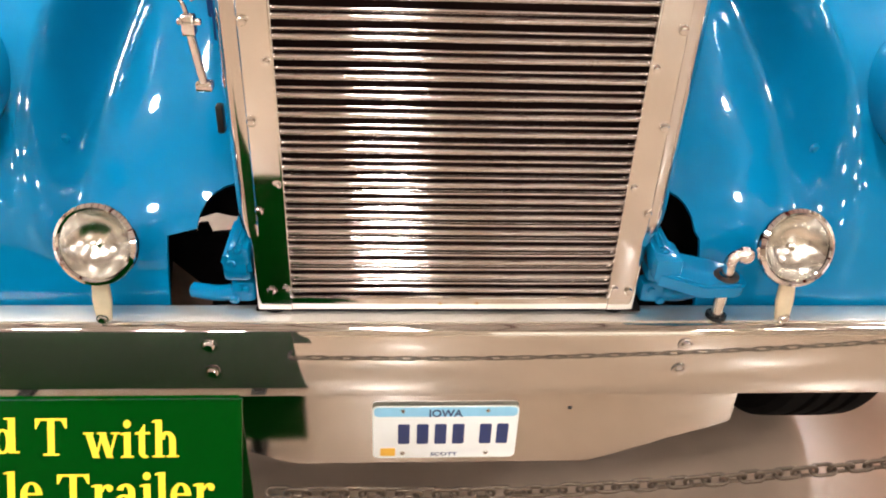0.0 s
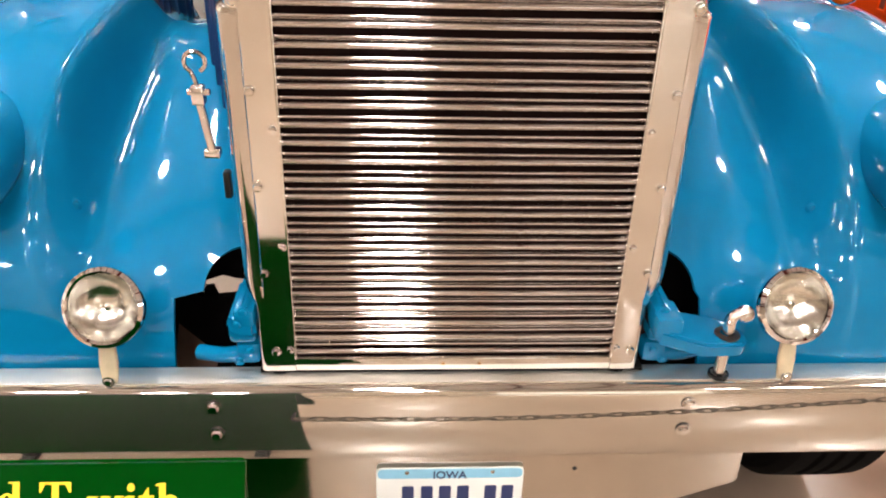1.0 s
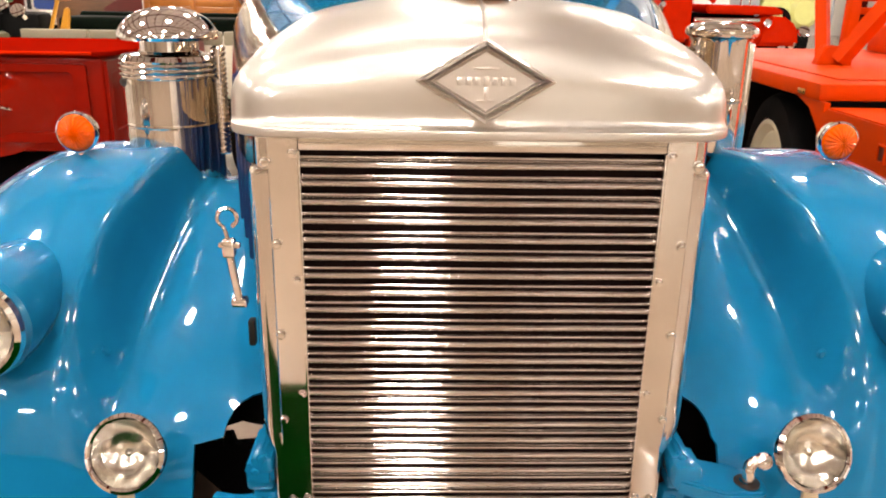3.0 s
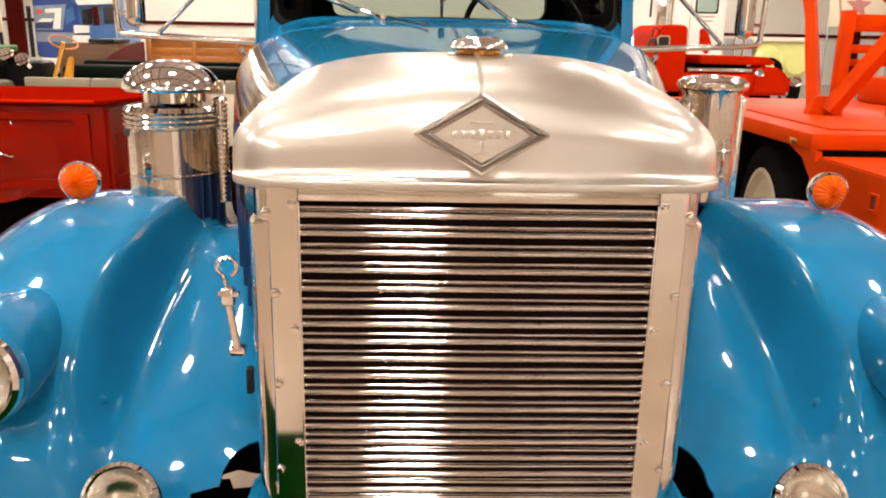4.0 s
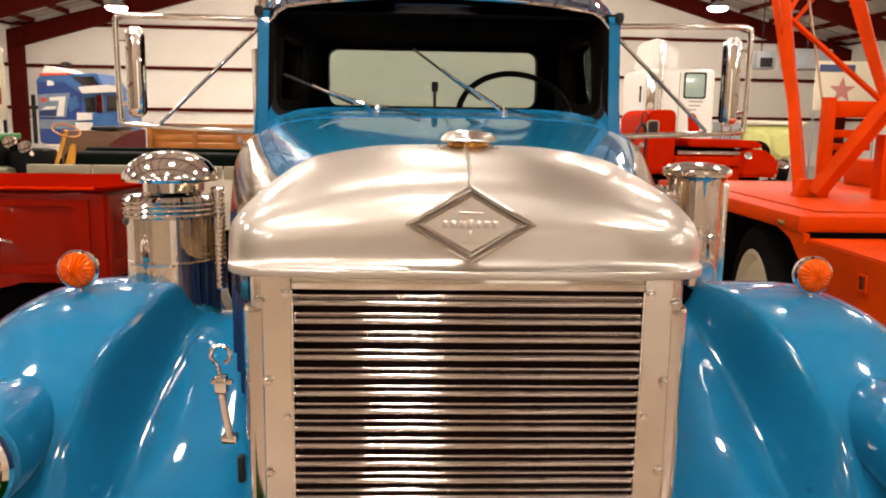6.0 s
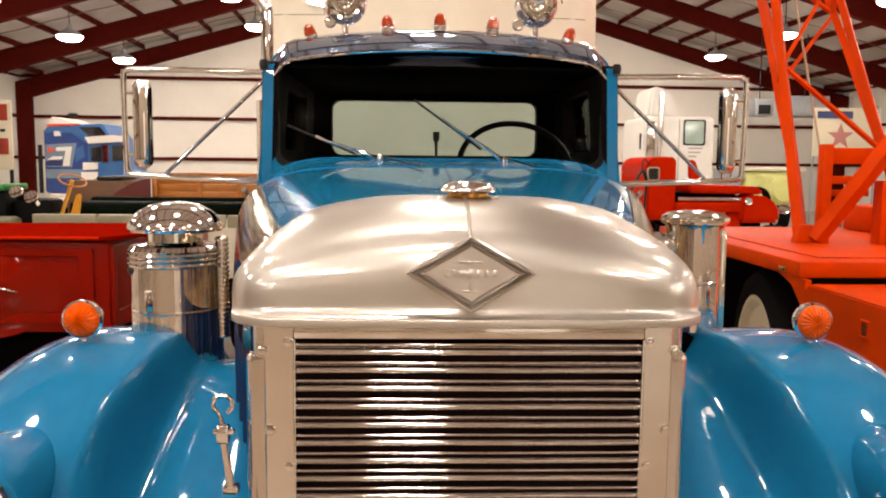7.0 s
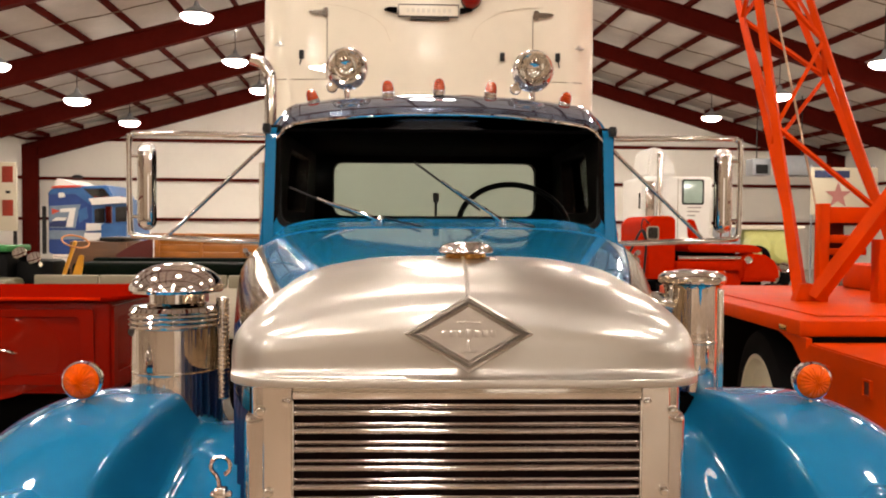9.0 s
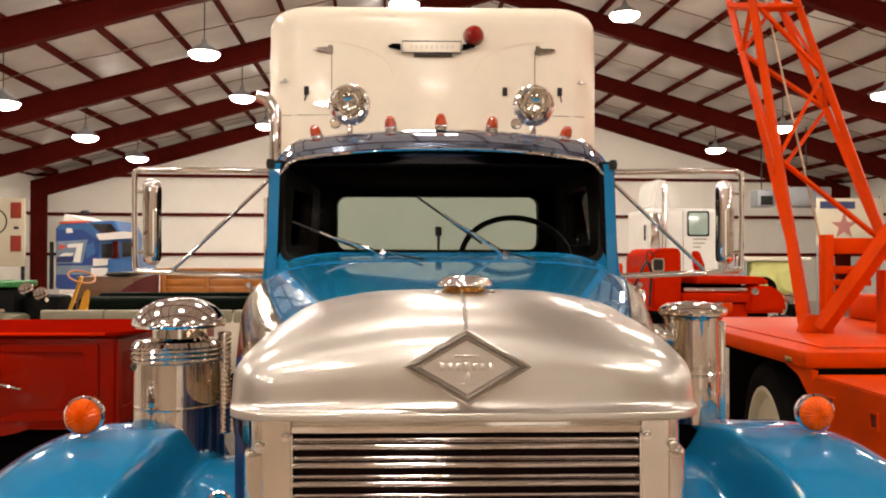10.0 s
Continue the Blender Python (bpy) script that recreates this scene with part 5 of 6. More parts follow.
bmesh.ops.transform(bm, matrix=pose(-2.70, -.001, 1.0, 90), verts=bm.verts)
part("pressed_bulge", bm, REDGLOSS, red, "bulging glossy red panel")
part("panel_frame", frame_between(B(), ring_outline(-4.18, -2.02, .80, 1.255, .02), ring_outline(-4.1, -2.10, .86, 1.21, .03), -.02, .0), RED, red)
bm = frame_between(B(), ring_outline(.02, .88, .78, 1.27, .02), ring_outline(.08, .82, .86, 1.20, .03), 0, .018)
bmesh.ops.transform(bm, matrix=Matrix(((0, 1, 0, -1.93), (1, 0, 0, 0), (0, 0, 1, 0), (0, 0, 0, 1))), verts=bm.verts)
bmesh.ops.recalc_face_normals(bm, faces=bm.faces)
part("side_frame", bm, RED, red)
part("tailgate", box(B(), -2.35, -1.92, 1.0, 2.6, .9, 1.28, .02), RED, red)
part("handle", tube(B(), smooth_line([(-2.62, -.02, 1.03), (-2.62, -.06, 1.035), (-2.5, -.065, 1.01), (-2.46, -.02, .99)], 5), .008, 8), CHROME, red)
part("chassis", box(B(), -3.9, -2.1, .1, 3.8, .45, .74, .01), DARK, red)
for x, y in ((-3.9, .7), (-2.2, .9), (-3.9, 3.0), (-2.2, 3.0)):
    wheel_part(red, x, y, .42, .1, RED, material=RED)

DULLCREAM = mat("dull_cream_paint", (.27, .24, .165), .5, var=.12, scale=3)

# cream car body with a dark green hood line
cream = thing("cream_wagon", "cream wagon body with seamed top panels", "wagon", at=(0, 5.7, 0))
bm = B(); box(bm, -3.46, -1.2, 0, .7, .75, 1.235, .03); part("body", bm, CREAM, cream)
for i in range(4):
    part("top_panel", box(B(), -3.43 + i * .56, -2.885 + i * .56, -.02, .04, 1.20, 1.312, .012), DULLCREAM, cream)
for x in (-3.1, -1.7):
    wheel_part(cream, x, .45, .4, .07, RIM, material=RIM)
green = thing("green_bench", "long dark green padded bench seat", "bench", at=(0, 6.35, 0))
part("cushion", box(B(), -3.40, -1.3, 0, .40, 1.24, 1.385, .04, seg=3), GREENPAD, green)
part("backrest", box(B(), -3.36, -1.35, .4, .52, 1.30, 1.42, .03), GREENPAD, green)
part("frame", box(B(), -3.38, -1.3, .05, .48, .40, 1.24, .01), DARK, green)
for x in (-3.3, -1.5):
    part("leg", box(B(), x, x + .1, .1, .4, 0, .4, .01), DARK, green)
BROWNWOOD = mat("dark_brown_wood", (.11, .045, .014), .5, var=.3, scale=6, stretch=(1, 1, 6))
wag = thing("wooden_wagon", "varnished brown wooden wagon body with side boards", "wagon", at=(0, 7.7, 0))
for i in range(3):
    part("side_board", box(B(), -3.05, -1.2, 0, .03, 1.36 + i * .085, 1.443 + i * .085, .004), WOOD, wag)
part("top_board", box(B(), -3.1, -1.15, -.03, .05, 1.615, 1.655, .008), WOOD, wag)
for x in (-3.03, -2.55, -2.1, -1.65, -1.25):
    part("stake", box(B(), x, x + .045, -.025, .0, 1.30, 1.62, .005), WOOD, wag)
part("end_board", box(B(), -3.05, -3.01, .03, 1.2, 1.36, 1.60, .006), WOOD, wag)
part("bed", box(B(), -3.05, -1.2, .03, 1.3, 1.28, 1.36, .006), WOOD, wag)
part("seat_box", box(B(), -3.95, -3.32, -.1, .5, 1.0, 1.56, .01), BROWNWOOD, wag)
part("seat_pad", box(B(), -3.62, -3.34, -.12, .4, 1.565, 1.61, .02), BLACK, wag)
part("dash_board", prism(B(), [(-3.42, 1.37)] + [(-3.42 + .4 * k, 1.42 + .17 * math.sin(k * 1.5)) for k in np.linspace(0, 1, 8)] + [(-3.02, 1.37)], -.15, -.12, "y", .004), MAROON, wag)
part("undercarriage", box(B(), -3.0, -1.3, .2, 1.1, .7, 1.28, .01), DARK, wag)
for x in (-2.8, -1.5):
    wheel_part(wag, x, .6, .45, .04, WOOD, material=WOOD)
# old open car: steering wheel on a yellow column
old = thing("open_car", "old open car with a brass wheel and black body", "car", at=(0, 5.9, 0))
part("body", box(B(), -5.2, -3.76, .0, .4, .5, 1.50, .04), PITCH, old)
part("scuttle", box(B(), -3.76, -3.40, .1, .4, .5, 1.43, .05), PITCH, old)
part("mudguard", box(B(), -5.2, -3.60, -.35, .0, .6, 1.28, .05), OLIVE, old)
for k in range(6):
    part("trim_bead", lathe(B(), [(0, -.05), (.014, -.045), (.018, 0), (.014, .045), (0, .05)], 12, pose(-4.35 + k * .125, -.33, 1.315, 0, 90)), CHROME, old)
part("green_top", box(B(), -5.2, -3.74, -.05, .4, 1.505, 1.56, .015), GREENPAINT, old)
bm = lathe(B(), [(.115 + .008 * math.cos(a), .008 * math.sin(a)) for a in np.linspace(0, 2 * math.pi, 9)], 36, pose(-3.17, .02, 1.60, 18, 22))
part("steering_wheel", bm, WOOD, old)
part("column", tube(B(), [(-3.17, .02, 1.60), (-3.30, .1, 1.32), (-3.42, .15, 1.05)], .017, 12), YELLOWP, old)
part("seat_side", prism(B(), [(-3.40, 1.0), (-3.27, 1.0), (-3.21, 1.36), (-3.20, 1.47), (-3.24, 1.47)], .25, .29, "y", .01), YELLOWP, old)
for x, h in ((-3.60, 1.535), (-3.47, 1.49)):
    part("lamp", lathe(B(), [(0, -.09), (.04, -.075), (.05, 0), (.062, .03), (.056, .04), (0, .03)], 20, pose(x, -.1, h - .05, 60)), CHROME, old)
for x in (-4.9, -3.6):
    wheel_part(old, x, 0, .4, .05, YELLOWP, material=YELLOWP)


# orange crane truck
crane = thing("crane_truck", "orange-red crane truck with a lattice boom on its deck", "crane truck")
deck = part("deck", box(B(), 1.85, 4.3, 2.60, 4.95, 1.215, 1.30, .01), ORANGE, crane)
part("deck_plate", box(B(), 2.02, 4.2, 2.75, 4.85, 1.3015, 1.308, .002), ORANGE, deck)
part("step_plate", box(B(), 1.842, 1.86, 2.74, 2.82, 1.228, 1.258, .003), BRASS, deck)
wallp = [(1.0, .5), (2.55, .5), (2.55, 1.16), (2.50, 1.20), (1.0, 1.20)]
bm = B(); prism(bm, wallp, 1.85, 1.90, "x", .008); side = part("side_wall", bm, ORANGE, crane)
part("front_box", box(B(), 1.90, 4.2, 1.0, 2.58, .5, 1.19, .01), ORANGE, crane)
for y in (2.34, 1.98, 1.55):
    pk = part("stake_pocket", frame_between(B(), ring_outline(y - .035, y + .035, 1.04, 1.12, .004), ring_outline(y - .025, y + .025, 1.05, 1.11, .003), 0, .012), ORANGE, side)
    pk.matrix_basis = Matrix(((0, 1, 0, 1.838), (1, 0, 0, 0), (0, 0, 1, 0), (0, 0, 0, 1)))
    # thin maroon plate paints the shade inside the opening
    part("hole_shade", box(B(), 1.846, 1.849, y - .024, y + .024, 1.051, 1.109), MAROON, side)
# arch over the wheel, its inner faces near-black to paint the shade there
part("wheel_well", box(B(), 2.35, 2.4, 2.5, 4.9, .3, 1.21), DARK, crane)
part("rear_skirt", box(B(), 1.87, 1.95, 4.05, 4.9, .62, 1.212, .01), ORANGE, crane)
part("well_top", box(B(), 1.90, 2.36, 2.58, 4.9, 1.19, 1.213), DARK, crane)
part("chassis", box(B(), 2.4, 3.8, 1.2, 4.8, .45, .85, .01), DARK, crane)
part("corner_gusset", prism(B(), [(2.551, 1.214), (2.85, 1.214), (2.70, 1.17), (2.59, 1.08), (2.551, .95)], 1.86, 1.89, "x"), ORANGE, crane)
for y in (3.32,):
    wheel_part(crane, 2.10, y, .58, .13, RIM, 56, k=1.18, turn=-9)
wheel_part(crane, 3.9, 3.28, .54, .13, RIM)


def strut(bm, a, b, r, square=True):
    """A steel bar from a to b, square or round."""
    a, b = Vector(a), Vector(b)
    return tube(bm, [a, b], r * (1.3 if square else 1), 4 if square else 10)


boom = new("boom"); boom.parent = crane; boom["label"] = "orange-red lattice boom"
FL0, FL1 = Vector((2.33, 3.57, 1.30)), Vector((2.40, 4.55, 3.72))
FR0, FR1 = Vector((3.02, 3.57, 1.35)), Vector((2.73, 4.54, 3.72))
BL0, BL1 = FL0.lerp(FL1, .24), Vector((2.45, 5.14, 3.91))
BR0, BR1 = FR0.lerp(FR1, .24), Vector((2.85, 5.13, 3.91))
for a, b, r in ((FL0, FL1, .036), (FR0, FR1, .032), (BL0, BL1, .030), (BR0, BR1, .034)):
    part("chord", tube(B(), [a, a.lerp(b, .16), a.lerp(b, .34), a + (b - a) * 1.5], [r * 1.35, r * 1.3, r, r], 4), ORANGE, boom)
N = 5
for (a0, a1), (b0, b1), ph in (((FL0, FL1), (FR0, FR1), 0), ((BL0, BL1), (BR0, BR1), 1), ((FL0, FL1), (BL0, BL1), 0), ((FR0, FR1), (BR0, BR1), 1)):
    for i in range(N):
        s, t = .22 + .26 * i, .22 + .26 * (i + 1)
        p, q = (a0.lerp(a1, s), b0.lerp(b1, t)) if (i + ph) % 2 else (b0.lerp(b1, s), a0.lerp(a1, t))
        part("lacing", strut(B(), p, q, .0145), ORANGE, boom)
for t in (.97, 1.35):
    for (a0, a1), (b0, b1) in (((FL0, FL1), (FR0, FR1)), ((BL0, BL1), (BR0, BR1)), ((FL0, FL1), (BL0, BL1)), ((FR0, FR1), (BR0, BR1))):
        part("cross_bar", strut(B(), a0.lerp(a1, t), b0.lerp(b1, t), .022), ORANGE, boom)
part("hoist_rope", tube(B(), [(2.60, 3.8, 1.6), (2.52, 4.6, 3.75), (2.45, 5.0, 4.8)], .008, 8), ROPE, boom)
mast = new("mast"); mast.parent = crane; mast["label"] = "braced orange mast on the deck"
part("upright", box(B(), 2.41, 2.47, 3.50, 3.58, 1.3, 1.92, .006), ORANGE, mast)
part("upright", box(B(), 2.74, 2.84, 3.42, 3.52, 1.3, 1.70, .006), ORANGE, mast)
part("foot_plate", prism(B(), [(2.27, 1.308), (2.46, 1.308), (2.42, 1.35), (2.38, 1.42), (2.31, 1.42)], 3.52, 3.60, "y", .006), ORANGE, mast)
for z, h in ((1.85, .05), (1.70, .025), (1.62, .02)):
    part("cross_bar", box(B(), 2.44, 2.84 if h > .03 else 2.72, 3.53, 3.58, z - h, z + h, .005), ORANGE, mast)
part("brace", strut(B(), (2.39, 3.52, 1.33), (2.84, 3.35, 2.06), .046), ORANGE, mast)
part("winch_drum", lathe(B(), [(.05, -.2), (.08, -.2), (.08, -.17), (.045, -.16), (.045, .16), (.08, .17), (.08, .2), (.05, .2)], 28, pose(3.6, 4.1, 1.40, 0, 90)), ORANGE, mast)
part("winch_box", box(B(), 3.2, 3.9, 4.3, 4.7, 1.308, 1.5, .02), ORANGE, mast)

# red truck farther off
far = thing("red_tractor", "bright red vintage truck cab with a long hood", "truck", at=(0, 10.5, 0))
bm = B(); prism(bm, [(3.31, .98)] + [(3.31 + .19 * (1 - math.cos(a)), 1.73 + .19 * math.sin(a)) for a in np.linspace(0, 1.57, 7)] + [(3.68 + .09 * math.sin(a), 1.83 + .09 * math.cos(a)) for a in np.linspace(0, 1.57, 6)] + [(3.77, .98)], -.1, 1.4, "y", .05)
part("cab", bm, REDBRIGHT, far)
part("cab_window", prism(B(), ring_outline(3.335, 3.49, 1.58, 1.755, .035), -.112, -.1, "y"), BLACKGLOSS, far)
part("window_frame", frame_between(B(), ring_outline(3.32, 3.505, 1.565, 1.77, .04), ring_outline(3.34, 3.485, 1.585, 1.75, .03), -.12, -.1), CHROME, far)
for x in (3.50, 3.58, 3.65):
    part("roof_lamp", lathe(B(), [(0, 0), (.022, 0), (.02, .02), (.01, .03), (0, .032)], 14, pose(x, -.05, 1.90)), AMBER, far)
bm = B(); prism(bm, [(4.0, 1.385), (5.11, 1.37), (5.13, 1.41), (5.11, 1.44), (5.0, 1.49), (4.0, 1.50)], .0, .9, "y", .03)
part("hood", bm, REDBRIGHT, far)
# near-black block drawn for the shade under the hood
part("hood_gap_shade", box(B(), 3.78, 4.75, .12, .8, 1.10, 1.385), DARK, far)
part("rail", tube(B(), [(3.82, -.05, 1.295), (4.76, -.05, 1.295)], .032, 12), STEEL, far)
part("running_board", box(B(), 3.77, 4.78, -.12, .1, 1.105, 1.245, .03), REDBRIGHT, far)
part("lower_skirt", box(B(), 3.77, 4.78, -.06, .1, .80, 1.08, .03), REDBRIGHT, far)
for x in (3.95, 4.2, 4.45):
    part("step_pad", lathe(B(), [(0, -.03), (.07, -.025), (.09, 0), (.07, .02), (0, .03)], 18, pose(x, -.09, 1.03, 90)), ORANGE, far)
bm = B(); prism(bm, [(4.72, .95), (4.75, 1.22), (4.80, 1.31), (4.92, 1.37), (5.11, 1.35), (5.24, 1.27), (5.31, 1.17), (5.34, .95)], -.16, .5, "y", .05)
part("fender", bm, REDBRIGHT, far)
part("headlamp", lathe(B(), [(0, -.1), (.06, -.07), (.085, 0), (.08, .02), (0, .03)], 24, pose(5.41, -.1, 1.16, 70)), CHROME, far)
part("headlamp", lathe(B(), [(0, -.07), (.04, -.05), (.06, 0), (.055, .02), (0, .03)], 24, pose(4.83, -.18, 1.27, 70)), CHROME, far)
part("spare_tyre", lathe(B(), [(.12, -.06), (.19, -.05), (.2, 0), (.19, .05), (.12, .06)], 28, pose(5.26, .5, 1.28, 90)), RUBBER, far)
part("wind_deflector", prism(B(), [(4.0, 1.88), (4.11, 1.88), (4.2, 1.64), (4.14, 1.50), (4.02, 1.60)], .1, .16, "y", .02), REDBRIGHT, far)
part("grab_rail", tube(B(), smooth_line([(4.45, -.1, 1.5), (4.45, -.1, 1.78), (4.52, -.1, 1.82), (4.58, -.1, 1.78), (4.58, -.1, 1.5)], 5), .014, 8), STEEL, far)
part("mirror_stem", tube(B(), smooth_line([(3.31, -.1, 1.55), (3.24, -.12, 1.75), (3.27, -.12, 1.88), (3.36, -.1, 1.80)], 5), .010, 8), BLACK, far)
for x in (3.5, 5.40):
    wheel_part(far, x, .2, .45, .12, STEEL, material=STEEL)
part("chassis", box(B(), 3.4, 5.2, .2, .8, .55, .96, .01), DARK, far)

# white cab-over tractor at the back
cabover = thing("white_cabover", "white cab-over truck with a roof fairing", "truck", at=(0, 18.5, 0))
part("cab", box(B(), 5.55, 7.35, 0, 2.0, .95, 3.02, .12, seg=4), WHITE, cabover)
part("roof_fairing", prism(B(), [(5.7, 3.02), (6.45, 3.02), (6.42, 3.3), (6.2, 3.65), (6.0, 3.78), (5.8, 3.75)], .2, 1.6, "y", .06), WHITE, cabover)
wn = part("cab_window", prism(B(), ring_outline(6.58, 7.08, 2.34, 2.92, .06), -.012, -.002, "y"), WINDOWDARK, cabover, "pale green side window")
part("window_seal", frame_between(B(), ring_outline(6.55, 7.11, 2.31, 2.95, .06), ring_outline(6.59, 7.07, 2.35, 2.91, .05), -.02, .002), SEAL, cabover)
part("air_intake", box(B(), 5.62, 5.85, -.06, .0, 2.0, 2.9, .03), STEEL, cabover)
part("vent", box(B(), 5.45, 5.5, -.03, .0, 2.2, 2.6, .01), BLACK, cabover)
part("exhaust_pipe", tube(B(), [(5.95, -.1, 1.2), (5.95, -.1, 3.6)], .07, 14), CHROME, cabover)
part("door_seam", tube(B(), [(6.45, -.004, 1.1), (6.45, -.004, 2.95)], .008, 6), SEAM, cabover)
bm = B()
for i, (w, z) in enumerate(((.35, 2.22), (.3, 2.12), (.2, 2.02))):
    box(bm, 6.70, 6.70 + w, -.006, -.002, z, z + .04)
part("print_bar", bm, mat("grey_print", (.4, .38, .35), .5), cabover, smooth=False)
part("bumper", box(B(), 5.5, 7.4, -.1, .1, .5, .95, .04), CHROME, cabover)
for x in (5.8, 7.1):
    wheel_part(cabover, x, .8, .5, .14, STEEL, material=STEEL)

# pale green truck at the back
pale = thing("pale_green_truck", "pale yellow-green vintage truck with a grey box", "truck", at=(0, 20.4, 0))
part("hood", box(B(), 8.95, 10.4, 0, 2.2, .9, 1.68, .12, seg=4), PALE, pale)
part("roof_strip", box(B(), 8.8, 10.6, -.1, 2.2, 1.70, 1.80, .03), CREAM, pale)
for x in (9.3, 10.05):
    part("fender", lathe(B(), [(0, -.12), (.3, -.1), (.42, 0), (.42, .3), (0, .3)], 28, pose(x, 0, 1.15, -90)), PALE, pale)
part("grey_box", box(B(), 8.35, 8.85, 0, .8, .8, 1.75, .02), STEELGREY, pale)
for x in (9.2, 10.2):
    wheel_part(pale, x, .5, .45, .12, RIM, material=RIM)

# blue show truck at the back
show = thing("blue_show_truck", "blue and white painted show truck with a raised roof", "truck", at=(0, 20.9, 0))
bm = B(); prism(bm, [(-10.25, .9), (-10.25, 2.60), (-10.09, 2.73), (-9.36, 2.73), (-9.02, 2.34), (-9.02, .9)], 0, 1.8, "y", .04)
part("sleeper", bm, SHOWBLUE, show)
SILVER = mat("silver_blue_paint", (.20, .28, .38), .3, .3, var=.25, scale=3, coat=.4)


def plate_on(name, pts, material, y0=-.02, y1=-.004):
    return part(name, prism(B(), pts, y0, y1, "y", .003), material, show)


plate_on("slant_stripe", [(-10.25, 2.54), (-9.48, 2.54), (-9.12, 2.27), (-9.05, 2.33), (-9.32, 2.72), (-10.14, 2.68)], SHOWBLUE2)
plate_on("red_stripe", [(-10.15, 2.70), (-9.4, 2.74), (-9.36, 2.79), (-10.12, 2.76)], PINK, -.03, .3)
plate_on("roof_wing", [(-10.05, 2.78), (-10.0, 2.98), (-9.82, 2.95), (-9.4, 2.78)], WHITE, .0, 1.5)
part("cab", prism(B(), [(-9.39, 2.76), (-8.66, 2.80), (-8.46, 2.42), (-8.06, 2.42), (-8.06, .9), (-9.09, .9), (-9.09, 2.34)], .03, 1.75, "y", .03), SHOWBLUE2, show)
plate_on("windscreen", [(-9.29, 2.70), (-8.73, 2.71), (-8.53, 2.45), (-9.02, 2.45)], BLACKGLOSS, .0, .025)
plate_on("sun_visor", [(-9.09, 2.42), (-8.32, 2.49), (-8.06, 2.46), (-8.06, 2.31), (-8.99, 2.25)], WHITE, -.15, .02)
for x in (-8.9, -8.65, -8.4, -8.2):
    part("visor_lamp", lathe(B(), [(0, 0), (.035, 0), (.03, .03), (0, .04)], 12, pose(x, -.1, 2.46)), RUBY, show)
plate_on("side_panel", [(-10.22, 2.21), (-9.36, 2.27), (-9.51, 1.61), (-10.22, 1.61)], SILVER)
plate_on("white_mark", [(-9.91, 2.14), (-9.48, 2.17), (-9.57, 1.64), (-9.76, 1.64), (-9.66, 2.05), (-9.91, 2.04)], WHITE, -.028, -.018)
plate_on("red_patch", [(-10.14, 2.14), (-9.91, 2.08), (-10.13, 1.98)], PINK, -.028, -.018)
plate_on("dark_mark", [(-10.22, 1.74), (-10.10, 1.80), (-9.74, 1.80), (-9.74, 1.64), (-10.22, 1.64)], NAVY, -.028, -.018)
plate_on("white_mark", [(-10.15, 1.80), (-9.78, 1.82), (-9.72, 1.90), (-10.02, 1.90)], WHITE, -.03, -.02)
plate_on("white_mark", [(-9.95, 2.58), (-9.80, 2.58), (-9.76, 2.46), (-9.95, 2.44)], WHITE, -.028, -.018)
plate_on("teal_mark", [(-9.42, 2.1), (-9.2, 2.2), (-9.15, 1.9), (-9.4, 1.75)], SHOWBLUE2)
plate_on("lower_panel", [(-10.22, 1.55), (-9.21, 1.55), (-9.21, 1.3), (-10.22, 1.3)], SILVER)
plate_on("side_window", [(-8.99, 2.14), (-8.71, 2.17), (-8.71, 1.77), (-8.99, 1.74)], BLACKGLOSS, .005, .028)
plate_on("chrome_stack", [(-8.66, 2.22), (-8.48, 2.22), (-8.48, 1.75), (-8.66, 1.75)], CHROME, -.08, .02)
plate_on("door_window", [(-8.42, 2.20), (-8.12, 2.22), (-8.12, 1.80), (-8.42, 1.78)], BLACKGLOSS, .005, .028)
plate_on("tool_box", [(-8.73, 1.72), (-8.06, 1.72), (-8.06, 1.33), (-8.73, 1.33)], SHOWBLUE2, -.2, .02)
plate_on("white_box", [(-9.16, 1.74), (-8.76, 1.74), (-8.76, 1.56), (-9.16, 1.53)], WHITE, -.15, .02)
plate_on("white_box", [(-9.21, 1.48), (-8.76, 1.49), (-8.76, 1.25), (-9.21, 1.25)], WHITE, -.15, .02)
plate_on("step", [(-8.84, 1.30), (-8.09, 1.30), (-8.10, 1.16), (-8.84, 1.13)], BLACK, -.25, .02)
for x in (-10.28, -10.33):
    part("stack_pipe", tube(B(), [(x, -.1, .9), (x, -.1, 2.2)], .03, 10), BLACK, show)
part("antenna_lamp", lathe(B(), [(0, 0), (.12, 0), (.15, .06), (.08, .1), (0, .1)], 16, pose(-9.6, .4, 3.0)), BLACK, show)
part("bumper", box(B(), -10.1, -8.1, -.1, .1, .5, .9, .03), CHROME, show)
for x in (-9.9, -8.5):
    wheel_part(show, x, .7, .5, .14, STEEL, material=STEEL)

# things along the walls
BRICKRED = mat("brick_red_panel", (.30, .028, .010), .5, var=.12, scale=6)
cabinet = thing("display_board", "pale display board with brick red panels on dark posts", "display board", at=(-12.5, 22.9, 0))
part("board", box(B(), -.9, .42, 0, .08, 1.5, 3.55, .01), CREAMWALL, cabinet)
for z in (2.95, 1.95):
    part("red_panel", box(B(), .0, .32, -.02, .0, z, z + .48, .004), BRICKRED, cabinet)
part("emblem_ring", lathe(B(), [(.36, -.01), (.40, -.02), (.40, .0), (.36, .0)], 32, pose(-.5, -.01, 2.85, 90)), BLACK, cabinet)
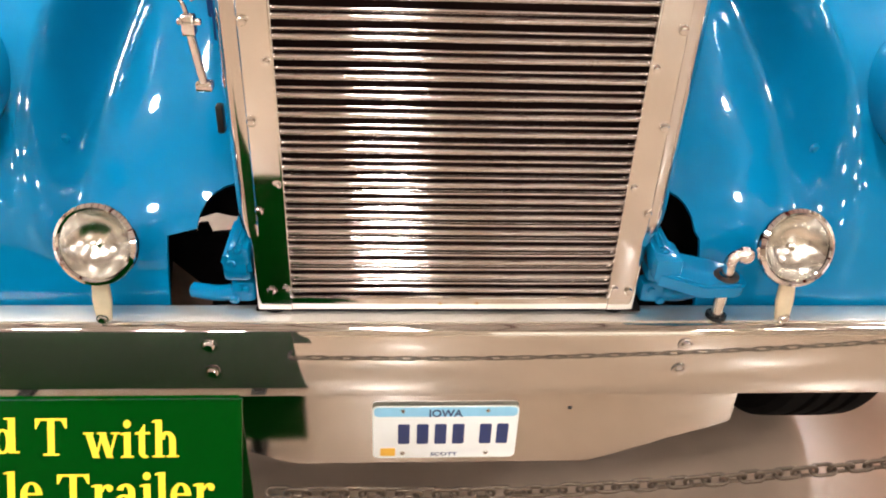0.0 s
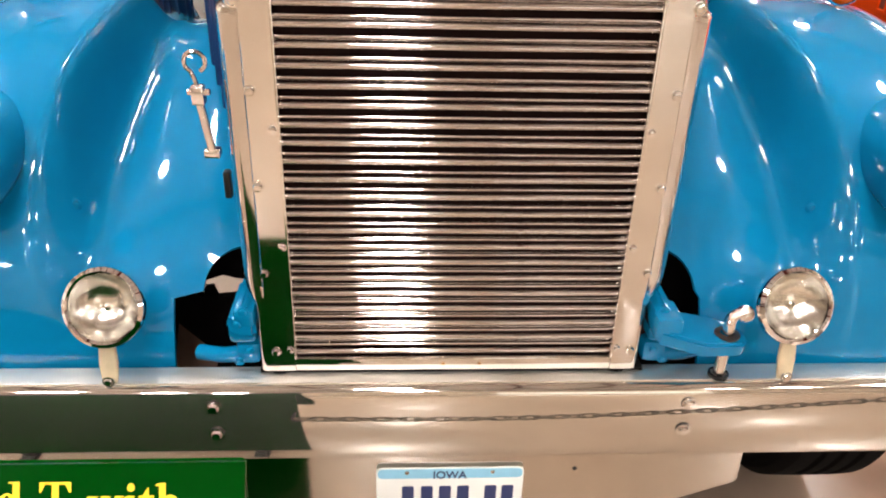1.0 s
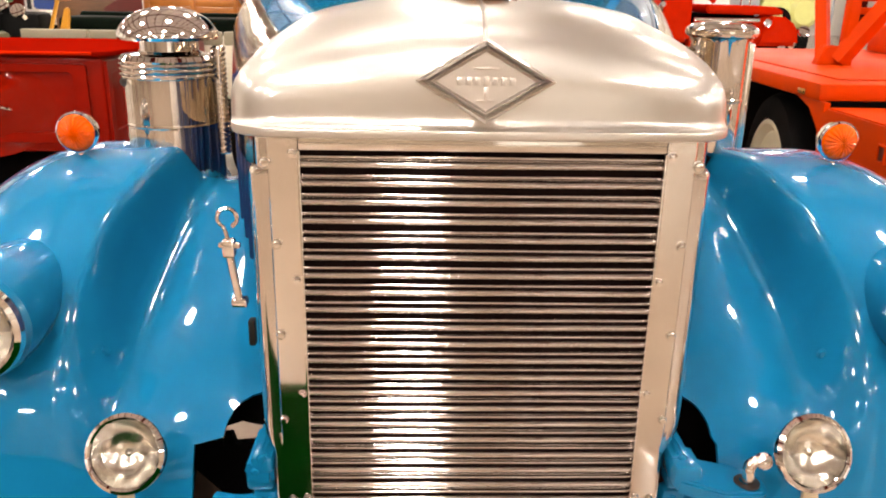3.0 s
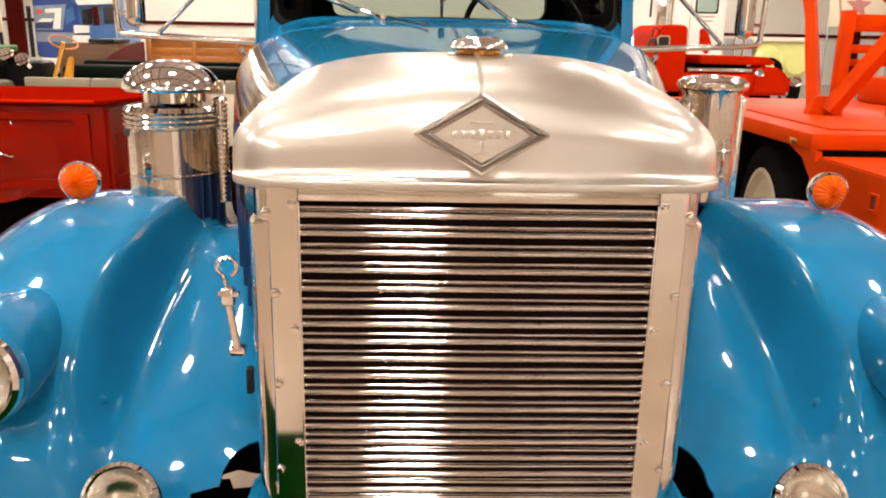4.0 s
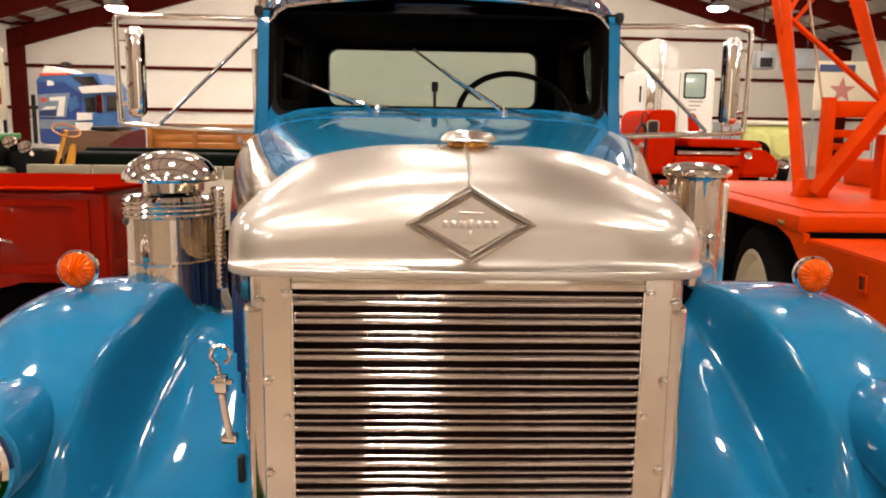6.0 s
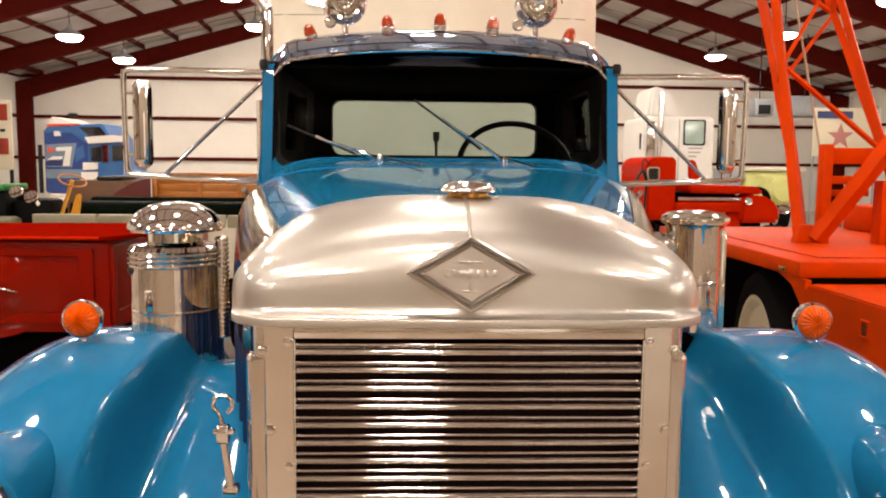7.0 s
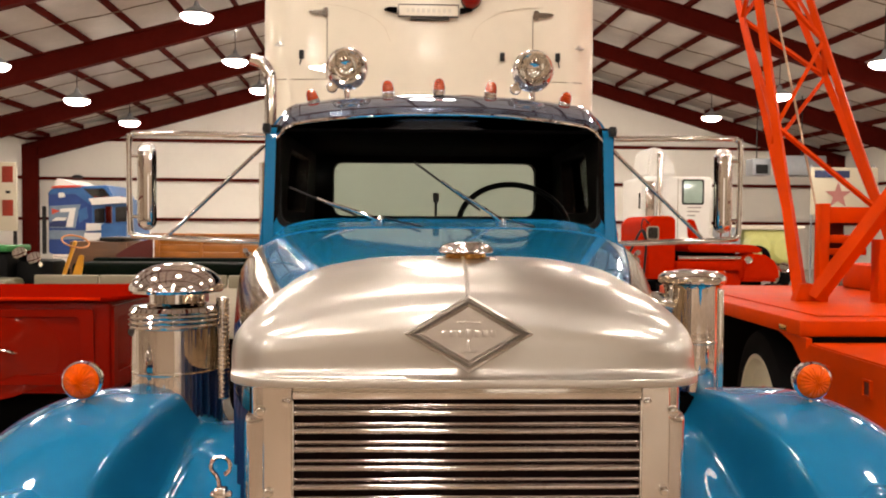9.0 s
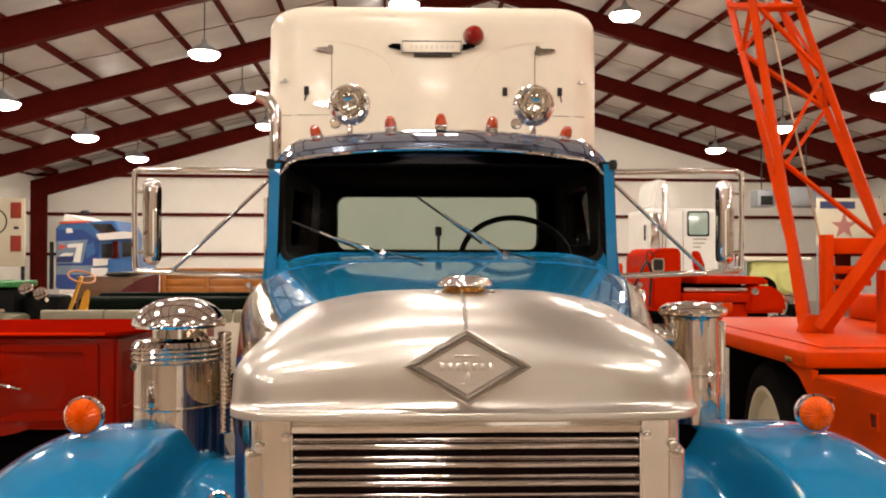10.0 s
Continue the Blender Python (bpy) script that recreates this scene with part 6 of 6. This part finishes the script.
for x in (-.6, .1):
    part("print_bar", box(B(), x, x + .14, -.012, -.002, 2.62, 2.70), BLACK, cabinet)
for x in (-.8, .3):
    part("post", box(B(), x, x + .08, .02, .1, 0, 1.5), BLACK, cabinet)
heater = thing("unit_heater", "grey gas unit heater hung below the roof", "heater", at=(0, 24.4, 0))
part("casing", box(B(), 10.85, 11.45, 0, .6, 3.45, 4.0, .03), STEELGREY, heater)
part("grille", box(B(), 10.95, 11.35, -.02, .0, 3.5, 3.8, .01), BLACK, heater)
part("casing", box(B(), 11.9, 13.3, 0, .7, 3.45, 4.1, .03), STEELGREY, heater)
for x in (11.1, 12.6):
    part("hanger", tube(B(), [(x, .3, 4.0), (x, .3, 6.1)], .02, 8), BLACK, heater)
beam = thing("white_sign_frame", "white post and banner sign", "sign", at=(0, 23.0, 0))
for x in (12.15, 14.1):
    part("post", tube(B(), [(x, .06, 0), (x, .06, 3.7)], .03, 10), STEELGREY, beam)
part("banner", box(B(), 12.1, 14.2, .0, .04, 2.15, 3.62, .005), CREAMWALL, beam)
part("print_bar", box(B(), 12.2, 13.3, -.02, -.004, 3.30, 3.52), NAVY, beam)
star = [((.42 if k % 2 == 0 else .17) * math.sin(k * math.pi / 5) + 12.95, (.42 if k % 2 == 0 else .17) * math.cos(k * math.pi / 5) + 2.75) for k in range(10)]
part("star", prism(B(), star, -.02, -.004, "y"), mat("faded_red_print", (.42, .16, .14), .5), beam)

# stripped chassis behind the truck
rig = thing("bare_chassis", "dark bare truck chassis with orange tanks and hoses", "chassis", at=(0, 8.0, 0))
part("frame_rail", box(B(), 1.9, 2.75, 0, .1, 1.0, 1.12, .01), DARK, rig)
part("frame_rail", box(B(), 1.9, 2.75, .9, 1.0, 1.0, 1.12, .01), DARK, rig)
part("gearbox", box(box(B(), 2.05, 2.6, .1, .8, 1.12, 1.34, .05), 2.15, 2.45, .2, .6, 1.34, 1.48, .04), BLACKGLOSS, rig)
for x, r, z0, z1, m in ((2.08, .06, 1.3, 1.72, MAROON), (2.24, .045, 1.3, 1.71, ORANGE), (2.50, .05, 1.12, 1.4, STEEL)):
    part("tank", lathe(B(), [(0, z0), (r, z0 + .02), (r, z1 - .03), (r * .6, z1), (0, z1)], 20, pose(x, .0, 0)), m, rig)
part("hose", tube(B(), smooth_line([(2.3, -.05, 1.25), (2.42, -.1, 1.5), (2.55, -.05, 1.72), (2.62, 0, 1.6), (2.6, 0, 1.2)], 6), .015, 8), BLACK, rig)
part("valve", box(B(), 2.2, 2.5, -.12, -.02, 1.18, 1.30, .03), ORANGE, rig)
for y in (.1, .9):
    wheel_part(rig, 2.2, y, .5, .12, STEEL, material=STEEL)
